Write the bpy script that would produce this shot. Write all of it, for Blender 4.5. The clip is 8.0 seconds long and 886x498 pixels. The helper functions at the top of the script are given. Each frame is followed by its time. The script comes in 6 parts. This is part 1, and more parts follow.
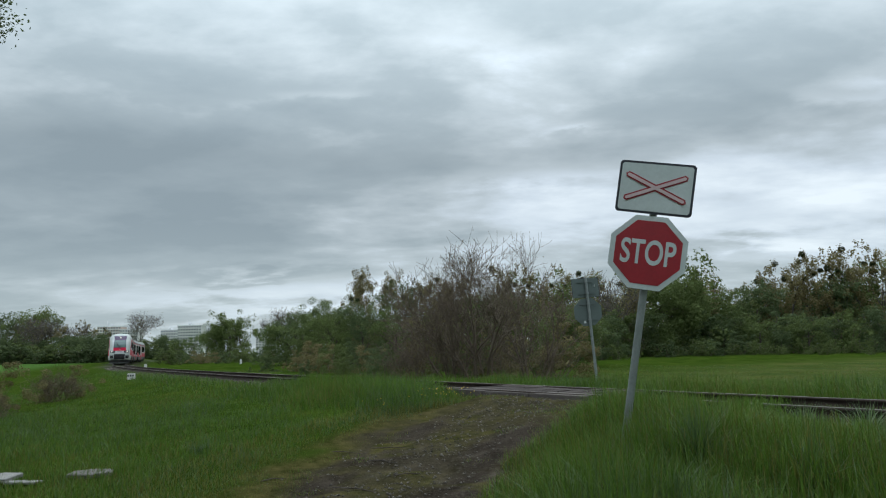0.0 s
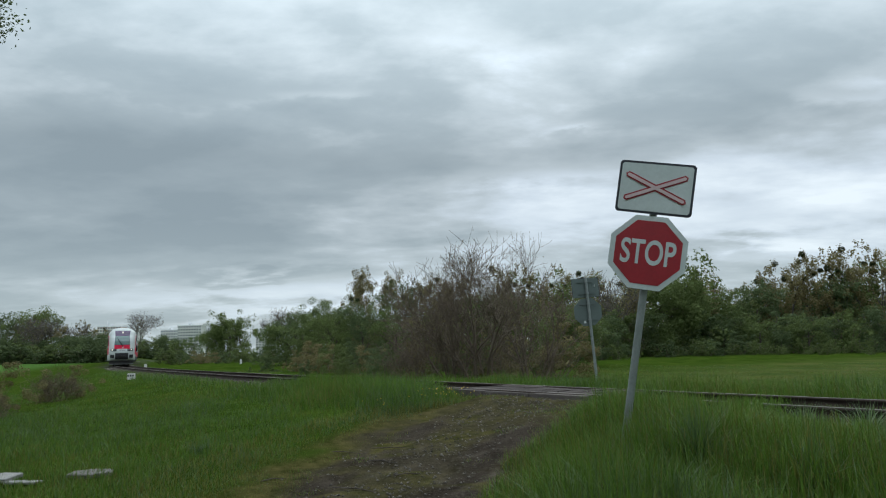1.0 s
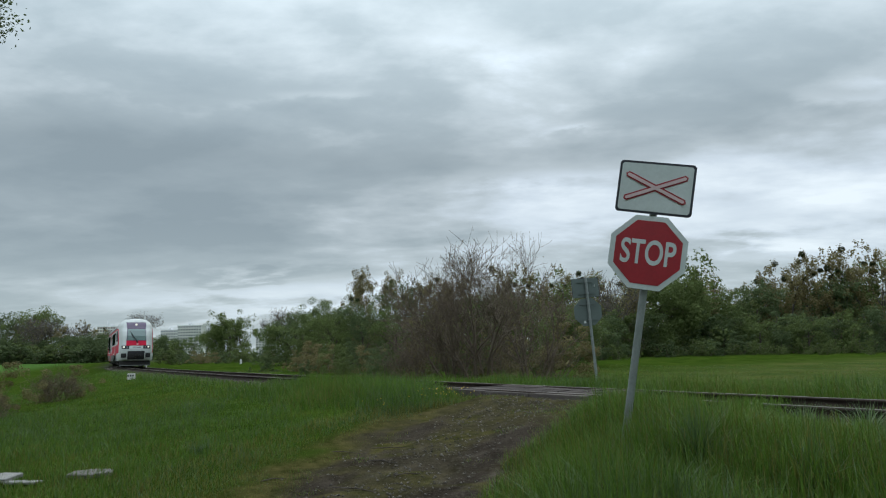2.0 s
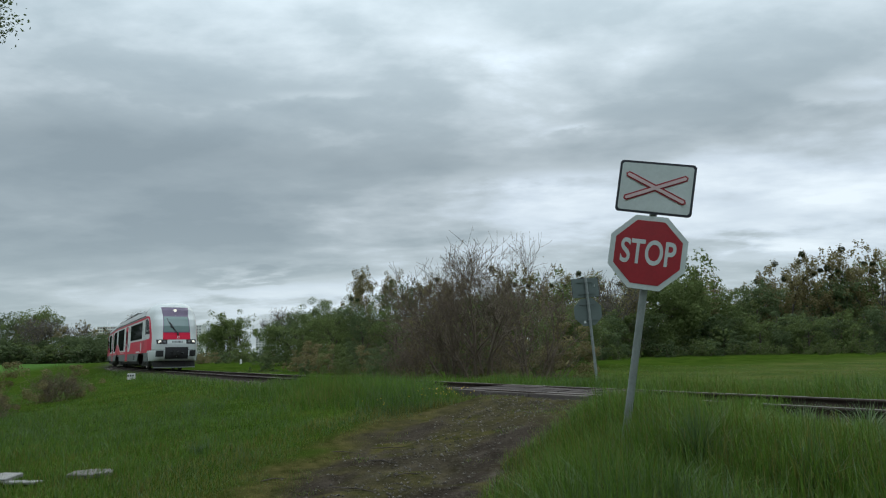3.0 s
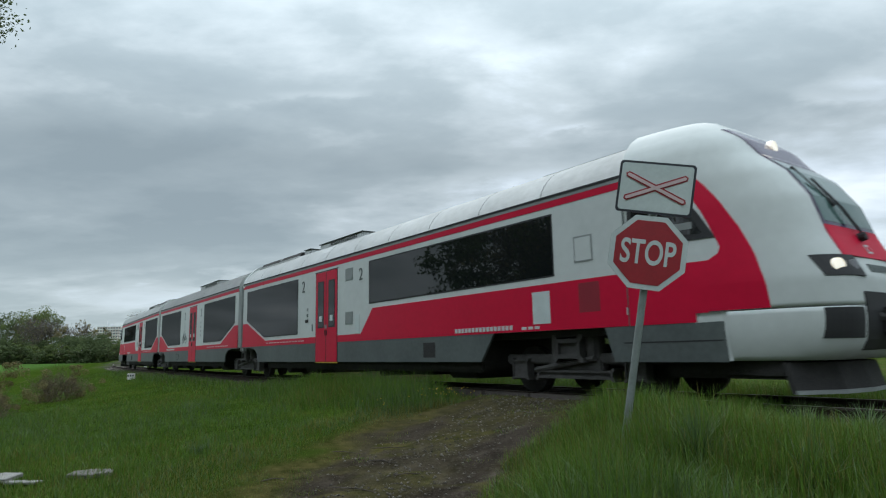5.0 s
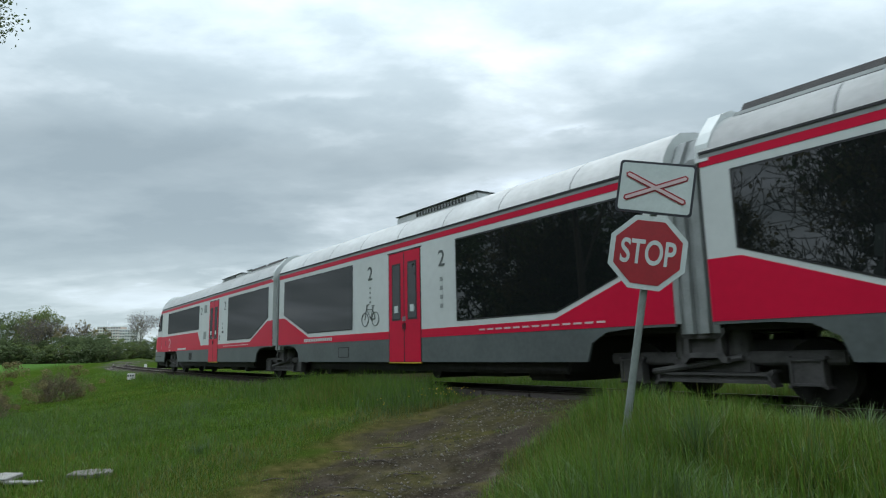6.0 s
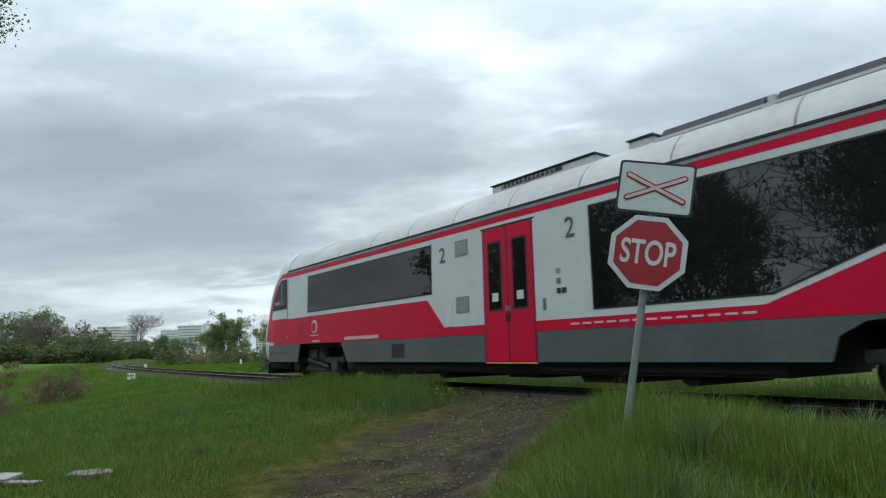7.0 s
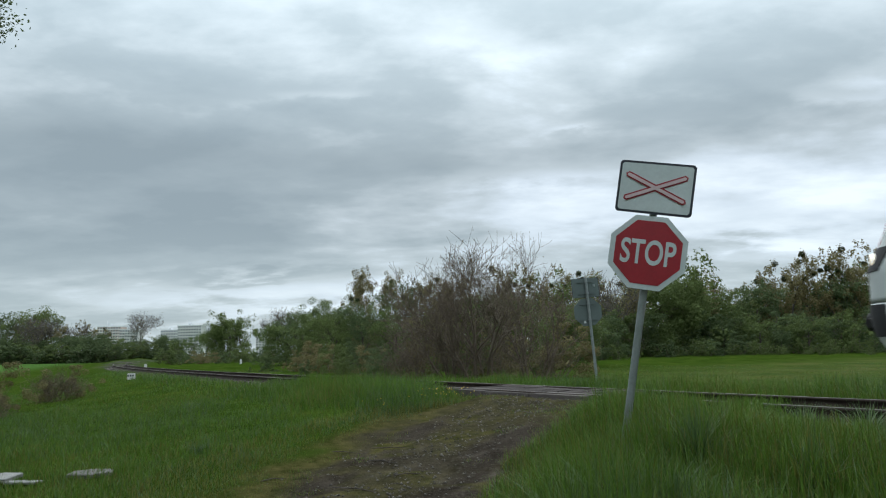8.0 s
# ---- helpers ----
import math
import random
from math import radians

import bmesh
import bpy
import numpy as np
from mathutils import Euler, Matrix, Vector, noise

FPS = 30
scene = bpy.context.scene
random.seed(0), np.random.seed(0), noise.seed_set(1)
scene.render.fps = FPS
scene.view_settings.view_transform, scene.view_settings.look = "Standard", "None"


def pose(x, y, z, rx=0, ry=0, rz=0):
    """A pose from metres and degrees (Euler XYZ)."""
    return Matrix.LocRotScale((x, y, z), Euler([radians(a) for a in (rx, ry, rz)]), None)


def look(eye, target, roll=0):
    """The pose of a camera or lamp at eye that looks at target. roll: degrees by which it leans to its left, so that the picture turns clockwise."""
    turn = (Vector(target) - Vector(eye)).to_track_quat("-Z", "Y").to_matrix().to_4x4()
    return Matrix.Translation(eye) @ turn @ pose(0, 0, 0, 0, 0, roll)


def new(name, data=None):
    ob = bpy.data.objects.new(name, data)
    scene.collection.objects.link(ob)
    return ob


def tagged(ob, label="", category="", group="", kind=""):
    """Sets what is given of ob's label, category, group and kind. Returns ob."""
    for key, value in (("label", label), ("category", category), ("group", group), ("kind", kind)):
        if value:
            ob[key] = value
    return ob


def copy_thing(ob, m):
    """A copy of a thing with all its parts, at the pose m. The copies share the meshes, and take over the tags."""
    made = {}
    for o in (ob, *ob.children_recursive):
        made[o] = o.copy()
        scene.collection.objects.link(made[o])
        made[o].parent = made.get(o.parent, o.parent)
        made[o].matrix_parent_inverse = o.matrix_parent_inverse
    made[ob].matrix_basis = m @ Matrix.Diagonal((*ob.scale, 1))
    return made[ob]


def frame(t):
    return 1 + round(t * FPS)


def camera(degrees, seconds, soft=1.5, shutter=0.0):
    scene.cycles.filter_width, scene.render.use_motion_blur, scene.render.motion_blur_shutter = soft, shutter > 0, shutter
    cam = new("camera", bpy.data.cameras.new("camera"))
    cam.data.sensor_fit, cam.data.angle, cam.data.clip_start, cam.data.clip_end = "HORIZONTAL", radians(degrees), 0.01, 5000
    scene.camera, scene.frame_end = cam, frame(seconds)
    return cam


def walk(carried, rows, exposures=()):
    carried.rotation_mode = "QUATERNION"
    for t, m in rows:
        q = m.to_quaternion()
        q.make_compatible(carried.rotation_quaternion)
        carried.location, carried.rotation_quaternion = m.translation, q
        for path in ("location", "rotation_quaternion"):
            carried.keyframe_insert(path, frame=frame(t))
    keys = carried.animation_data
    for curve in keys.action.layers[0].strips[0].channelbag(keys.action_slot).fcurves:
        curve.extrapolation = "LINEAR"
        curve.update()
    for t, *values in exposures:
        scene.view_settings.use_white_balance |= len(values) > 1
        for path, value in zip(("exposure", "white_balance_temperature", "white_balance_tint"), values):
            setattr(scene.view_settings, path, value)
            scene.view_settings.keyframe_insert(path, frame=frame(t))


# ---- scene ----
cam = camera(69.6, 8.0, soft=1.15, shutter=0.06)
EYE = Vector((0.0, 0.0, 0.733))
VIEW = look(EYE, EYE + Vector((0, math.cos(0.16271), math.sin(0.16271))), roll=-1.267)
walk(cam, [(0.0, VIEW), (8.0, VIEW)], exposures=[(0.0, 0.0), (4.4, 0.0), (5.8, 0.36), (6.5, 0.40), (7.4, 0.36), (8.0, 0.14)])


# ---- light ----
SUN_EL, SUN_ROT = radians(45), radians(2)


def make_world():
    w = bpy.data.worlds.new("world")
    scene.world = w
    w.use_nodes = True
    nt = w.node_tree
    nt.nodes.clear()
    n, link = nt.nodes.new, nt.links.new
    out = n("ShaderNodeOutputWorld")
    sky = n("ShaderNodeTexSky")
    sky.sky_type, sky.sun_disc = "NISHITA", False
    sky.sun_elevation, sky.sun_rotation = SUN_EL, SUN_ROT
    bg_sky = n("ShaderNodeBackground")
    bg_sky.inputs[1].default_value = 0.07
    link(sky.outputs[0], bg_sky.inputs[0])
    # cloud deck: a level sheet seen in perspective
    co = n("ShaderNodeTexCoord")
    sep = n("ShaderNodeSeparateXYZ")
    link(co.outputs["Generated"], sep.inputs[0])
    zz = n("ShaderNodeMath")
    zz.operation = "MAXIMUM"
    zz.inputs[1].default_value = 0.0
    link(sep.outputs[2], zz.inputs[0])
    za = n("ShaderNodeMath")
    za.operation = "ADD"
    za.inputs[1].default_value = 0.16
    link(zz.outputs[0], za.inputs[0])
    comb = n("ShaderNodeCombineXYZ")
    for k in (0, 1):
        d = n("ShaderNodeMath")
        d.operation = "DIVIDE"
        link(sep.outputs[k], d.inputs[0])
        link(za.outputs[0], d.inputs[1])
        link(d.outputs[0], comb.inputs[k])

    def cloud(scale, detail, rough, turn, stretch, shift, dist):
        m = n("ShaderNodeMapping")
        m.inputs["Rotation"].default_value = (0, 0, radians(turn))
        m.inputs["Scale"].default_value = (stretch, 1, 1)
        m.inputs["Location"].default_value = shift
        link(comb.outputs[0], m.inputs[0])
        t = n("ShaderNodeTexNoise")
        t.inputs["Scale"].default_value = scale
        t.inputs["Detail"].default_value = detail
        t.inputs["Roughness"].default_value = rough
        t.inputs["Distortion"].default_value = dist
        link(m.outputs[0], t.inputs["Vector"])
        return t.outputs[0]

    big = cloud(0.55, 6, 0.50, 5, 0.72, (3.1, 0.4, 0), 0.1)
    fine = cloud(2.4, 7, 0.55, 4, 0.72, (7.7, 2.2, 0), 0.1)
    mix = n("ShaderNodeMix")
    mix.inputs[0].default_value = 0.34
    link(big, mix.inputs[2])
    link(fine, mix.inputs[3])
    ramp = n("ShaderNodeValToRGB")
    e = ramp.color_ramp.elements
    e[0].position, e[0].color = 0.38, (0.25, 0.315, 0.355, 1)
    e[1].position, e[1].color = 0.645, (0.80, 0.90, 0.97, 1)
    for pos, c in ((0.46, (0.315, 0.385, 0.425, 1)), (0.515, (0.43, 0.505, 0.55, 1)), (0.57, (0.59, 0.685, 0.77, 1))):
        q = e.new(pos)
        q.color = c

    def calc(op, p, q):
        m = n("ShaderNodeMath")
        m.operation = op
        for k, w in enumerate((p, q)):
            if isinstance(w, (int, float)):
                m.inputs[k].default_value = w
            else:
                link(w, m.inputs[k])
        return m.outputs[0]

    ahead = calc("MAXIMUM", sep.outputs[1], 0.08)
    ragged = calc("MULTIPLY", calc("SUBTRACT", fine, 0.5), 0.16)
    bearing = calc("DIVIDE", sep.outputs[0], ahead)
    rise = calc("ADD", calc("DIVIDE", sep.outputs[2], ahead), ragged)
    total = mix.outputs[0]
    # banks and thin places of the cloud: (bearing, rise, width, depth, thinner or thicker)
    for bu, bv, bw, bh, amount in (
            (0.041, 0.5, 0.102, 0.044, 0.06),
            (-0.263, 0.6, 0.621, 0.085, 0.045),
            (-0.129, 0.341, 0.461, 0.044, -0.032),
            (-0.614, 0.406, 0.293, 0.066, -0.03),
            (-0.204, 0.418, 0.142, 0.013, 0.045),
            (0.136, 0.271, 0.133, 0.014, 0.035),
            (0.43, 0.187, 0.23, 0.028, 0.045),
            (0.206, 0.211, 0.115, 0.023, 0.02),
            (-0.325, 0.087, 0.293, 0.023, 0.05),
            (-0.308, 0.125, 0.124, 0.01, -0.075),
            (0.486, 0.165, 0.04, 0.012, -0.05),
            (0.374, 0.393, 0.195, 0.02, -0.02),
            (0.223, 0.362, 0.044, 0.009, 0.05),
            (-0.527, 0.195, 0.372, 0.035, -0.01),
            (0.655, 0.406, 0.106, 0.012, 0.03),
            (0.582, 0.254, 0.177, 0.035, 0.005),
    ):
        pu = calc("POWER", calc("ABSOLUTE", calc("DIVIDE", calc("SUBTRACT", bearing, bu), bw), 0.0), 2.0)
        pv = calc("POWER", calc("ABSOLUTE", calc("DIVIDE", calc("SUBTRACT", rise, bv), bh), 0.0), 2.0)
        bank = calc("POWER", 0.368, calc("ADD", pu, pv))
        total = calc("ADD", total, calc("MULTIPLY", bank, amount))
    link(total, ramp.inputs[0])
    # paler towards the horizon, brighter overhead
    hz = n("ShaderNodeMapRange")
    hz.inputs[1].default_value, hz.inputs[2].default_value = 0.0, 0.20
    hz.inputs[3].default_value, hz.inputs[4].default_value = 0.38, 0.0
    link(zz.outputs[0], hz.inputs[0])
    low = n("ShaderNodeMix")
    low.data_type = "RGBA"
    low.inputs[7].default_value = (0.53, 0.645, 0.68, 1)
    link(hz.outputs[0], low.inputs[0])
    link(ramp.outputs[0], low.inputs[6])
    up = n("ShaderNodeMapRange")
    up.inputs[1].default_value, up.inputs[2].default_value = 0.30, 0.95
    up.inputs[3].default_value, up.inputs[4].default_value = 1.10, 3.6
    link(zz.outputs[0], up.inputs[0])
    bg_cl = n("ShaderNodeBackground")
    link(low.outputs[2], bg_cl.inputs[0])
    link(up.outputs[0], bg_cl.inputs[1])
    mixs = n("ShaderNodeMixShader")
    mixs.inputs[0].default_value = 0.93
    link(bg_sky.outputs[0], mixs.inputs[1])
    link(bg_cl.outputs[0], mixs.inputs[2])
    link(mixs.outputs[0], out.inputs[0])
    sun = new("sun", bpy.data.lights.new("sun", "SUN"))
    sun.data.energy, sun.data.angle, sun.data.color = 0.9, radians(50), (1.0, 0.97, 0.93)
    d = Vector((math.sin(SUN_ROT) * math.cos(SUN_EL), math.cos(SUN_ROT) * math.cos(SUN_EL), math.sin(SUN_EL)))
    sun.matrix_basis = look(d * 50, (0, 0, 0))


make_world()


# ---- materials ----
def material(name, color, rough=0.6, metal=0.0, vary=0.25, scale=3.0, fine=40.0, bump=0.0, bump_scale=60.0, spec=0.5,
             color2=None, coat=0.0, rand=0.0, island=False, transl=0.0, emit=0.0):
    m = bpy.data.materials.new(name)
    m.use_nodes = True
    nt = m.node_tree
    n, link = nt.nodes.new, nt.links.new
    b = nt.nodes["Principled BSDF"]
    b.inputs["Roughness"].default_value = rough
    b.inputs["Metallic"].default_value = metal
    b.inputs["Specular IOR Level"].default_value = spec
    b.inputs["Coat Weight"].default_value = coat
    b.inputs["Coat Roughness"].default_value = 0.06
    co = n("ShaderNodeTexCoord")
    t1, t2 = n("ShaderNodeTexNoise"), n("ShaderNodeTexNoise")
    for t, s, d in ((t1, scale, 4), (t2, fine, 3)):
        t.inputs["Scale"].default_value = s
        t.inputs["Detail"].default_value = d
        link(co.outputs["Object"], t.inputs["Vector"])
    av = n("ShaderNodeMix")
    av.inputs[0].default_value = 0.4
    link(t1.outputs[0], av.inputs[2])
    link(t2.outputs[0], av.inputs[3])
    fac = av.outputs[0]
    if rand:
        src = n("ShaderNodeNewGeometry" if island else "ShaderNodeObjectInfo")
        av2 = n("ShaderNodeMix")
        av2.inputs[0].default_value = rand
        link(fac, av2.inputs[2])
        link(src.outputs["Random Per Island" if island else "Random"], av2.inputs[3])
        fac = av2.outputs[0]
    ramp = n("ShaderNodeValToRGB")
    e = ramp.color_ramp.elements
    c2 = color2 or tuple(min(1, c * (1 + vary)) for c in color)
    c1 = tuple(c * (1 - vary) for c in color) if not color2 else color
    lo, hi = (0.33, 0.67) if not rand else (0.5 - 0.17 - rand * 0.3, 0.5 + 0.17 + rand * 0.3)
    e[0].position, e[0].color = lo, (*c1, 1)
    e[1].position, e[1].color = hi, (*c2, 1)
    link(fac, ramp.inputs[0])
    link(ramp.outputs[0], b.inputs["Base Color"])
    if bump:
        t3 = n("ShaderNodeTexNoise")
        t3.inputs["Scale"].default_value = bump_scale
        t3.inputs["Detail"].default_value = 5
        link(co.outputs["Object"], t3.inputs["Vector"])
        bp = n("ShaderNodeBump")
        bp.inputs["Strength"].default_value = bump
        bp.inputs["Distance"].default_value = 0.02
        link(t3.outputs[0], bp.inputs["Height"])
        link(bp.outputs[0], b.inputs["Normal"])
    if transl:
        tr = n("ShaderNodeBsdfTranslucent")
        link(ramp.outputs[0], tr.inputs[0])
        ms = n("ShaderNodeMixShader")
        ms.inputs[0].default_value = transl
        link(b.outputs[0], ms.inputs[1])
        link(tr.outputs[0], ms.inputs[2])
        link(ms.outputs[0], nt.nodes["Material Output"].inputs[0])
    if emit:
        b.inputs["Emission Color"].default_value = (*color, 1)
        b.inputs["Emission Strength"].default_value = emit
    return m


RED = material("red_paint", (0.47, 0.004, 0.032), 0.48, vary=0.08, scale=0.8, fine=9, spec=0.16)
# the red paint darkened by hand for the shade inside the step recess
RECESS_SHADE_RED = material("shaded_red_recess", (0.20, 0.003, 0.014), 0.6, vary=0.1)
WHITE = material("white_paint", (0.465, 0.492, 0.478), 0.45, vary=0.07, scale=0.7, fine=6, spec=0.28)
ROOFW = material("roof_paint", (0.405, 0.42, 0.412), 0.6, vary=0.14, scale=0.9, fine=7, spec=0.25)
GREY = material("grey_paint", (0.082, 0.094, 0.092), 0.5, vary=0.18, scale=1.2, fine=12, spec=0.25)
BLACK = material("black_rubber", (0.012, 0.012, 0.013), 0.7, vary=0.3)
UNDER = material("dirty_underframe", (0.018, 0.017, 0.016), 0.85, vary=0.5, scale=4, fine=25, bump=0.4)
BOGIE = material("bogie_grey", (0.048, 0.046, 0.044), 0.75, vary=0.4, scale=5, fine=30, bump=0.3)
GLASS = material("tinted_glass", (0.006, 0.008, 0.008), 0.03, vary=0.1, spec=0.10)


def tinted(m, share):
    """Dark film behind a pane with an even, weak mirror on it."""
    nt = m.node_tree
    n, link = nt.nodes.new, nt.links.new
    gl, di, mx = n("ShaderNodeBsdfGlossy"), n("ShaderNodeBsdfDiffuse"), n("ShaderNodeMixShader")
    gl.inputs["Roughness"].default_value = 0.02
    di.inputs["Color"].default_value = (0.007, 0.009, 0.009, 1)
    mx.inputs[0].default_value = share
    link(di.outputs[0], mx.inputs[1])
    link(gl.outputs[0], mx.inputs[2])
    link(mx.outputs[0], nt.nodes["Material Output"].inputs[0])


tinted(GLASS, 0.085)
SCREEN = material("windscreen_glass", (0.07, 0.125, 0.115), 0.05, vary=0.12, scale=1.2, spec=0.7)
HEADER = material("header_glass", (0.070, 0.040, 0.085), 0.12, vary=0.2, spec=0.5)
LAMP = material("headlight_lens", (1.0, 0.90, 0.74), 0.2, emit=0.5)
CHROME = material("lamp_reflector", (0.22, 0.22, 0.23), 0.35, metal=0.7)
BELLOWS = material("gangway_rubber", (0.20, 0.215, 0.21), 0.6, vary=0.15)
STEEL = material("rail_steel", (0.040, 0.030, 0.024), 0.9, vary=0.4, scale=6, fine=50, spec=0.15)
RAILTOP = material("rail_head_steel", (0.12, 0.105, 0.095), 0.55, metal=0.2, vary=0.3, spec=0.35)
SLEEPER = material("sleeper_wood", (0.055, 0.042, 0.034), 0.85, vary=0.4, scale=8, fine=60, bump=0.6, rand=0.3)
DECK = material("weathered_deck_timber", (0.085, 0.073, 0.067), 0.9, vary=0.4, scale=5, fine=50, bump=0.6, rand=0.4, spec=0.08)
GALV = material("galvanised_steel", (0.20, 0.225, 0.215), 0.55, metal=0.3, vary=0.15, scale=9, fine=60)
SIGNBACK = material("sign_back_grey", (0.082, 0.108, 0.100), 0.6, metal=0.0, vary=0.12)
SIGNWHITE = material("sign_white_film", (0.45, 0.50, 0.49), 0.45, vary=0.08, scale=5)
SIGNRED = material("sign_red_film", (0.27, 0.010, 0.018), 0.4, vary=0.12, scale=6)
SIGNDARK = material("sign_dark_blue_edge", (0.012, 0.014, 0.022), 0.5, vary=0.2)
SIGNPINK = material("sign_faded_pink_film", (0.50, 0.38, 0.38), 0.5, vary=0.1)
BARK = material("bark", (0.060, 0.048, 0.038), 0.9, vary=0.4, scale=6, fine=40, bump=0.5)
TWIG = material("twig_bark", (0.138, 0.108, 0.082), 0.9, vary=0.35, scale=1.2, fine=9, spec=0.15)
TWIG_GREY = material("grey_twig_bark", (0.100, 0.088, 0.076), 0.9, vary=0.35, scale=1.2, fine=9, spec=0.15)
LEAF_A = material("leaf_fresh", (0.074, 0.108, 0.034), 0.7, color2=(0.165, 0.205, 0.074), scale=0.25, fine=2, rand=0.25, island=True, transl=0.45, spec=0.1)
LEAF_B = material("leaf_dark", (0.062, 0.092, 0.040), 0.7, color2=(0.130, 0.168, 0.074), scale=0.25, fine=2, rand=0.25, island=True, transl=0.45, spec=0.1)
LEAF_C = material("leaf_olive_bud", (0.140, 0.122, 0.052), 0.7, color2=(0.245, 0.212, 0.105), scale=0.25, fine=2, rand=0.25, island=True, transl=0.45, spec=0.1)
LEAF_D = material("dry_leaf_brown", (0.110, 0.082, 0.054), 0.8, color2=(0.195, 0.148, 0.100), scale=0.7, fine=4, rand=0.2, island=True, transl=0.3, spec=0.1)
LEAF_M = material("mistletoe_leaf", (0.042, 0.050, 0.022), 0.8, vary=0.3, spec=0.12)
GRASS = material("grass_blade", (0.036, 0.088, 0.009), 0.5, color2=(0.125, 0.215, 0.030), scale=0.5, fine=3.0, rand=0.5, island=True, transl=0.4, spec=0.22)
GRASS_DRY = material("grass_blade_yellowish", (0.080, 0.092, 0.016), 0.6, color2=(0.185, 0.180, 0.050), scale=0.5, fine=3.0, rand=0.5, island=True, transl=0.35, spec=0.2)
GRASS_BLUE = material("grass_blade_bluish", (0.036, 0.074, 0.024), 0.45, color2=(0.115, 0.175, 0.060), scale=0.5, fine=3.0, rand=0.5, island=True, transl=0.35, spec=0.35)
DANDELION = material("dandelion_yellow", (0.42, 0.30, 0.015), 0.6, vary=0.2)
STONE = material("pale_stone", (0.115, 0.108, 0.095), 0.9, vary=0.3, scale=6, fine=40, bump=0.6)
GRAVEL = material("gravel_stone", (0.040, 0.034, 0.028), 0.9, color2=(0.185, 0.168, 0.145), rand=0.6, island=True, spec=0.1)
SLAB = material("dirty_concrete", (0.21, 0.205, 0.19), 0.85, vary=0.25, scale=6, fine=40, bump=0.4)
CONCRETE = material("concrete_white", (0.62, 0.61, 0.59), 0.85, vary=0.15, scale=5, fine=40, bump=0.4)
PANELWALL = material("panel_building_wall", (0.66, 0.67, 0.68), 0.8, vary=0.10, scale=0.1, fine=0.6)
PANELROSE = material("panel_building_rose", (0.64, 0.52, 0.46), 0.8, vary=0.10, scale=0.1, fine=0.6)
PANE = material("far_window_glass", (0.17, 0.19, 0.21), 0.15, vary=0.2)


def ground_material():
    m = bpy.data.materials.new("meadow_ground")
    m.use_nodes = True
    nt = m.node_tree
    n, link = nt.nodes.new, nt.links.new
    b = nt.nodes["Principled BSDF"]
    b.inputs["Roughness"].default_value = 0.9
    b.inputs["Specular IOR Level"].default_value = 0.2
    co = n("ShaderNodeTexCoord")

    def tex(scale, detail=5, dist=0.0):
        t = n("ShaderNodeTexNoise")
        t.inputs["Scale"].default_value, t.inputs["Detail"].default_value = scale, detail
        t.inputs["Distortion"].default_value = dist
        link(co.outputs["Object"], t.inputs["Vector"])
        return t.outputs[0]

    def ramp(fac, stops):
        r = n("ShaderNodeValToRGB")
        e = r.color_ramp.elements
        e[0].position, e[0].color = stops[0][0], (*stops[0][1], 1)
        e[1].position, e[1].color = stops[-1][0], (*stops[-1][1], 1)
        for pos, c in stops[1:-1]:
            q = e.new(pos)
            q.color = (*c, 1)
        link(fac, r.inputs[0])
        return r.outputs[0]

    def blend(fac, a, c):
        x = n("ShaderNodeMix")
        x.data_type = "RGBA"
        link(fac, x.inputs[0])
        link(a, x.inputs[6])
        link(c, x.inputs[7])
        return x.outputs[2]

    grass = ramp(tex(0.7, 8), [(0.3, (0.020, 0.038, 0.004)), (0.5, (0.030, 0.056, 0.007)), (0.7, (0.052, 0.072, 0.012))])
    crop = ramp(tex(0.12, 8), [(0.3, (0.040, 0.088, 0.020)), (0.7, (0.068, 0.125, 0.030))])
    meadow = ramp(tex(0.25, 9), [(0.30, (0.034, 0.058, 0.014)), (0.5, (0.056, 0.076, 0.020)), (0.70, (0.100, 0.098, 0.036))])
    dirt = ramp(tex(2.6, 9, 0.4), [(0.30, (0.022, 0.0175, 0.0135)), (0.48, (0.036, 0.029, 0.0225)), (0.62, (0.054, 0.044, 0.034)), (0.78, (0.095, 0.081, 0.066))])
    moss = ramp(tex(5.0, 6), [(0.35, (0.034, 0.036, 0.010)), (0.65, (0.080, 0.070, 0.026))])
    ballast = ramp(tex(9.0, 6), [(0.35, (0.030, 0.027, 0.024)), (0.65, (0.11, 0.10, 0.09))])

    def attr(name):
        a = n("ShaderNodeAttribute")
        a.attribute_name = name
        return a.outputs["Fac"]

    c = blend(attr("crop"), grass, crop)
    c = blend(attr("meadow"), c, meadow)
    c = blend(attr("ballast"), c, ballast)
    c = blend(attr("verge"), c, moss)
    patch = n("ShaderNodeMapRange")
    patch.inputs[1].default_value, patch.inputs[2].default_value = 0.53, 0.68
    link(tex(1.5, 9, 0.6), patch.inputs[0])
    clod = n("ShaderNodeMapRange")
    clod.inputs[1].default_value, clod.inputs[2].default_value = 0.50, 0.70
    link(tex(26.0, 7, 0.3), clod.inputs[0])
    pale = ramp(tex(40.0, 5), [(0.4, (0.036, 0.030, 0.023)), (0.7, (0.105, 0.092, 0.075))])
    dirt = blend(clod.outputs[0], dirt, pale)
    soil = blend(patch.outputs[0], dirt, moss)
    c = blend(attr("path"), c, soil)
    link(c, b.inputs["Base Color"])
    wet = n("ShaderNodeMapRange")
    wet.inputs[1].default_value, wet.inputs[2].default_value = 0.0, 1.0
    wet.inputs[3].default_value, wet.inputs[4].default_value = 0.80, 0.10
    link(attr("wet"), wet.inputs[0])
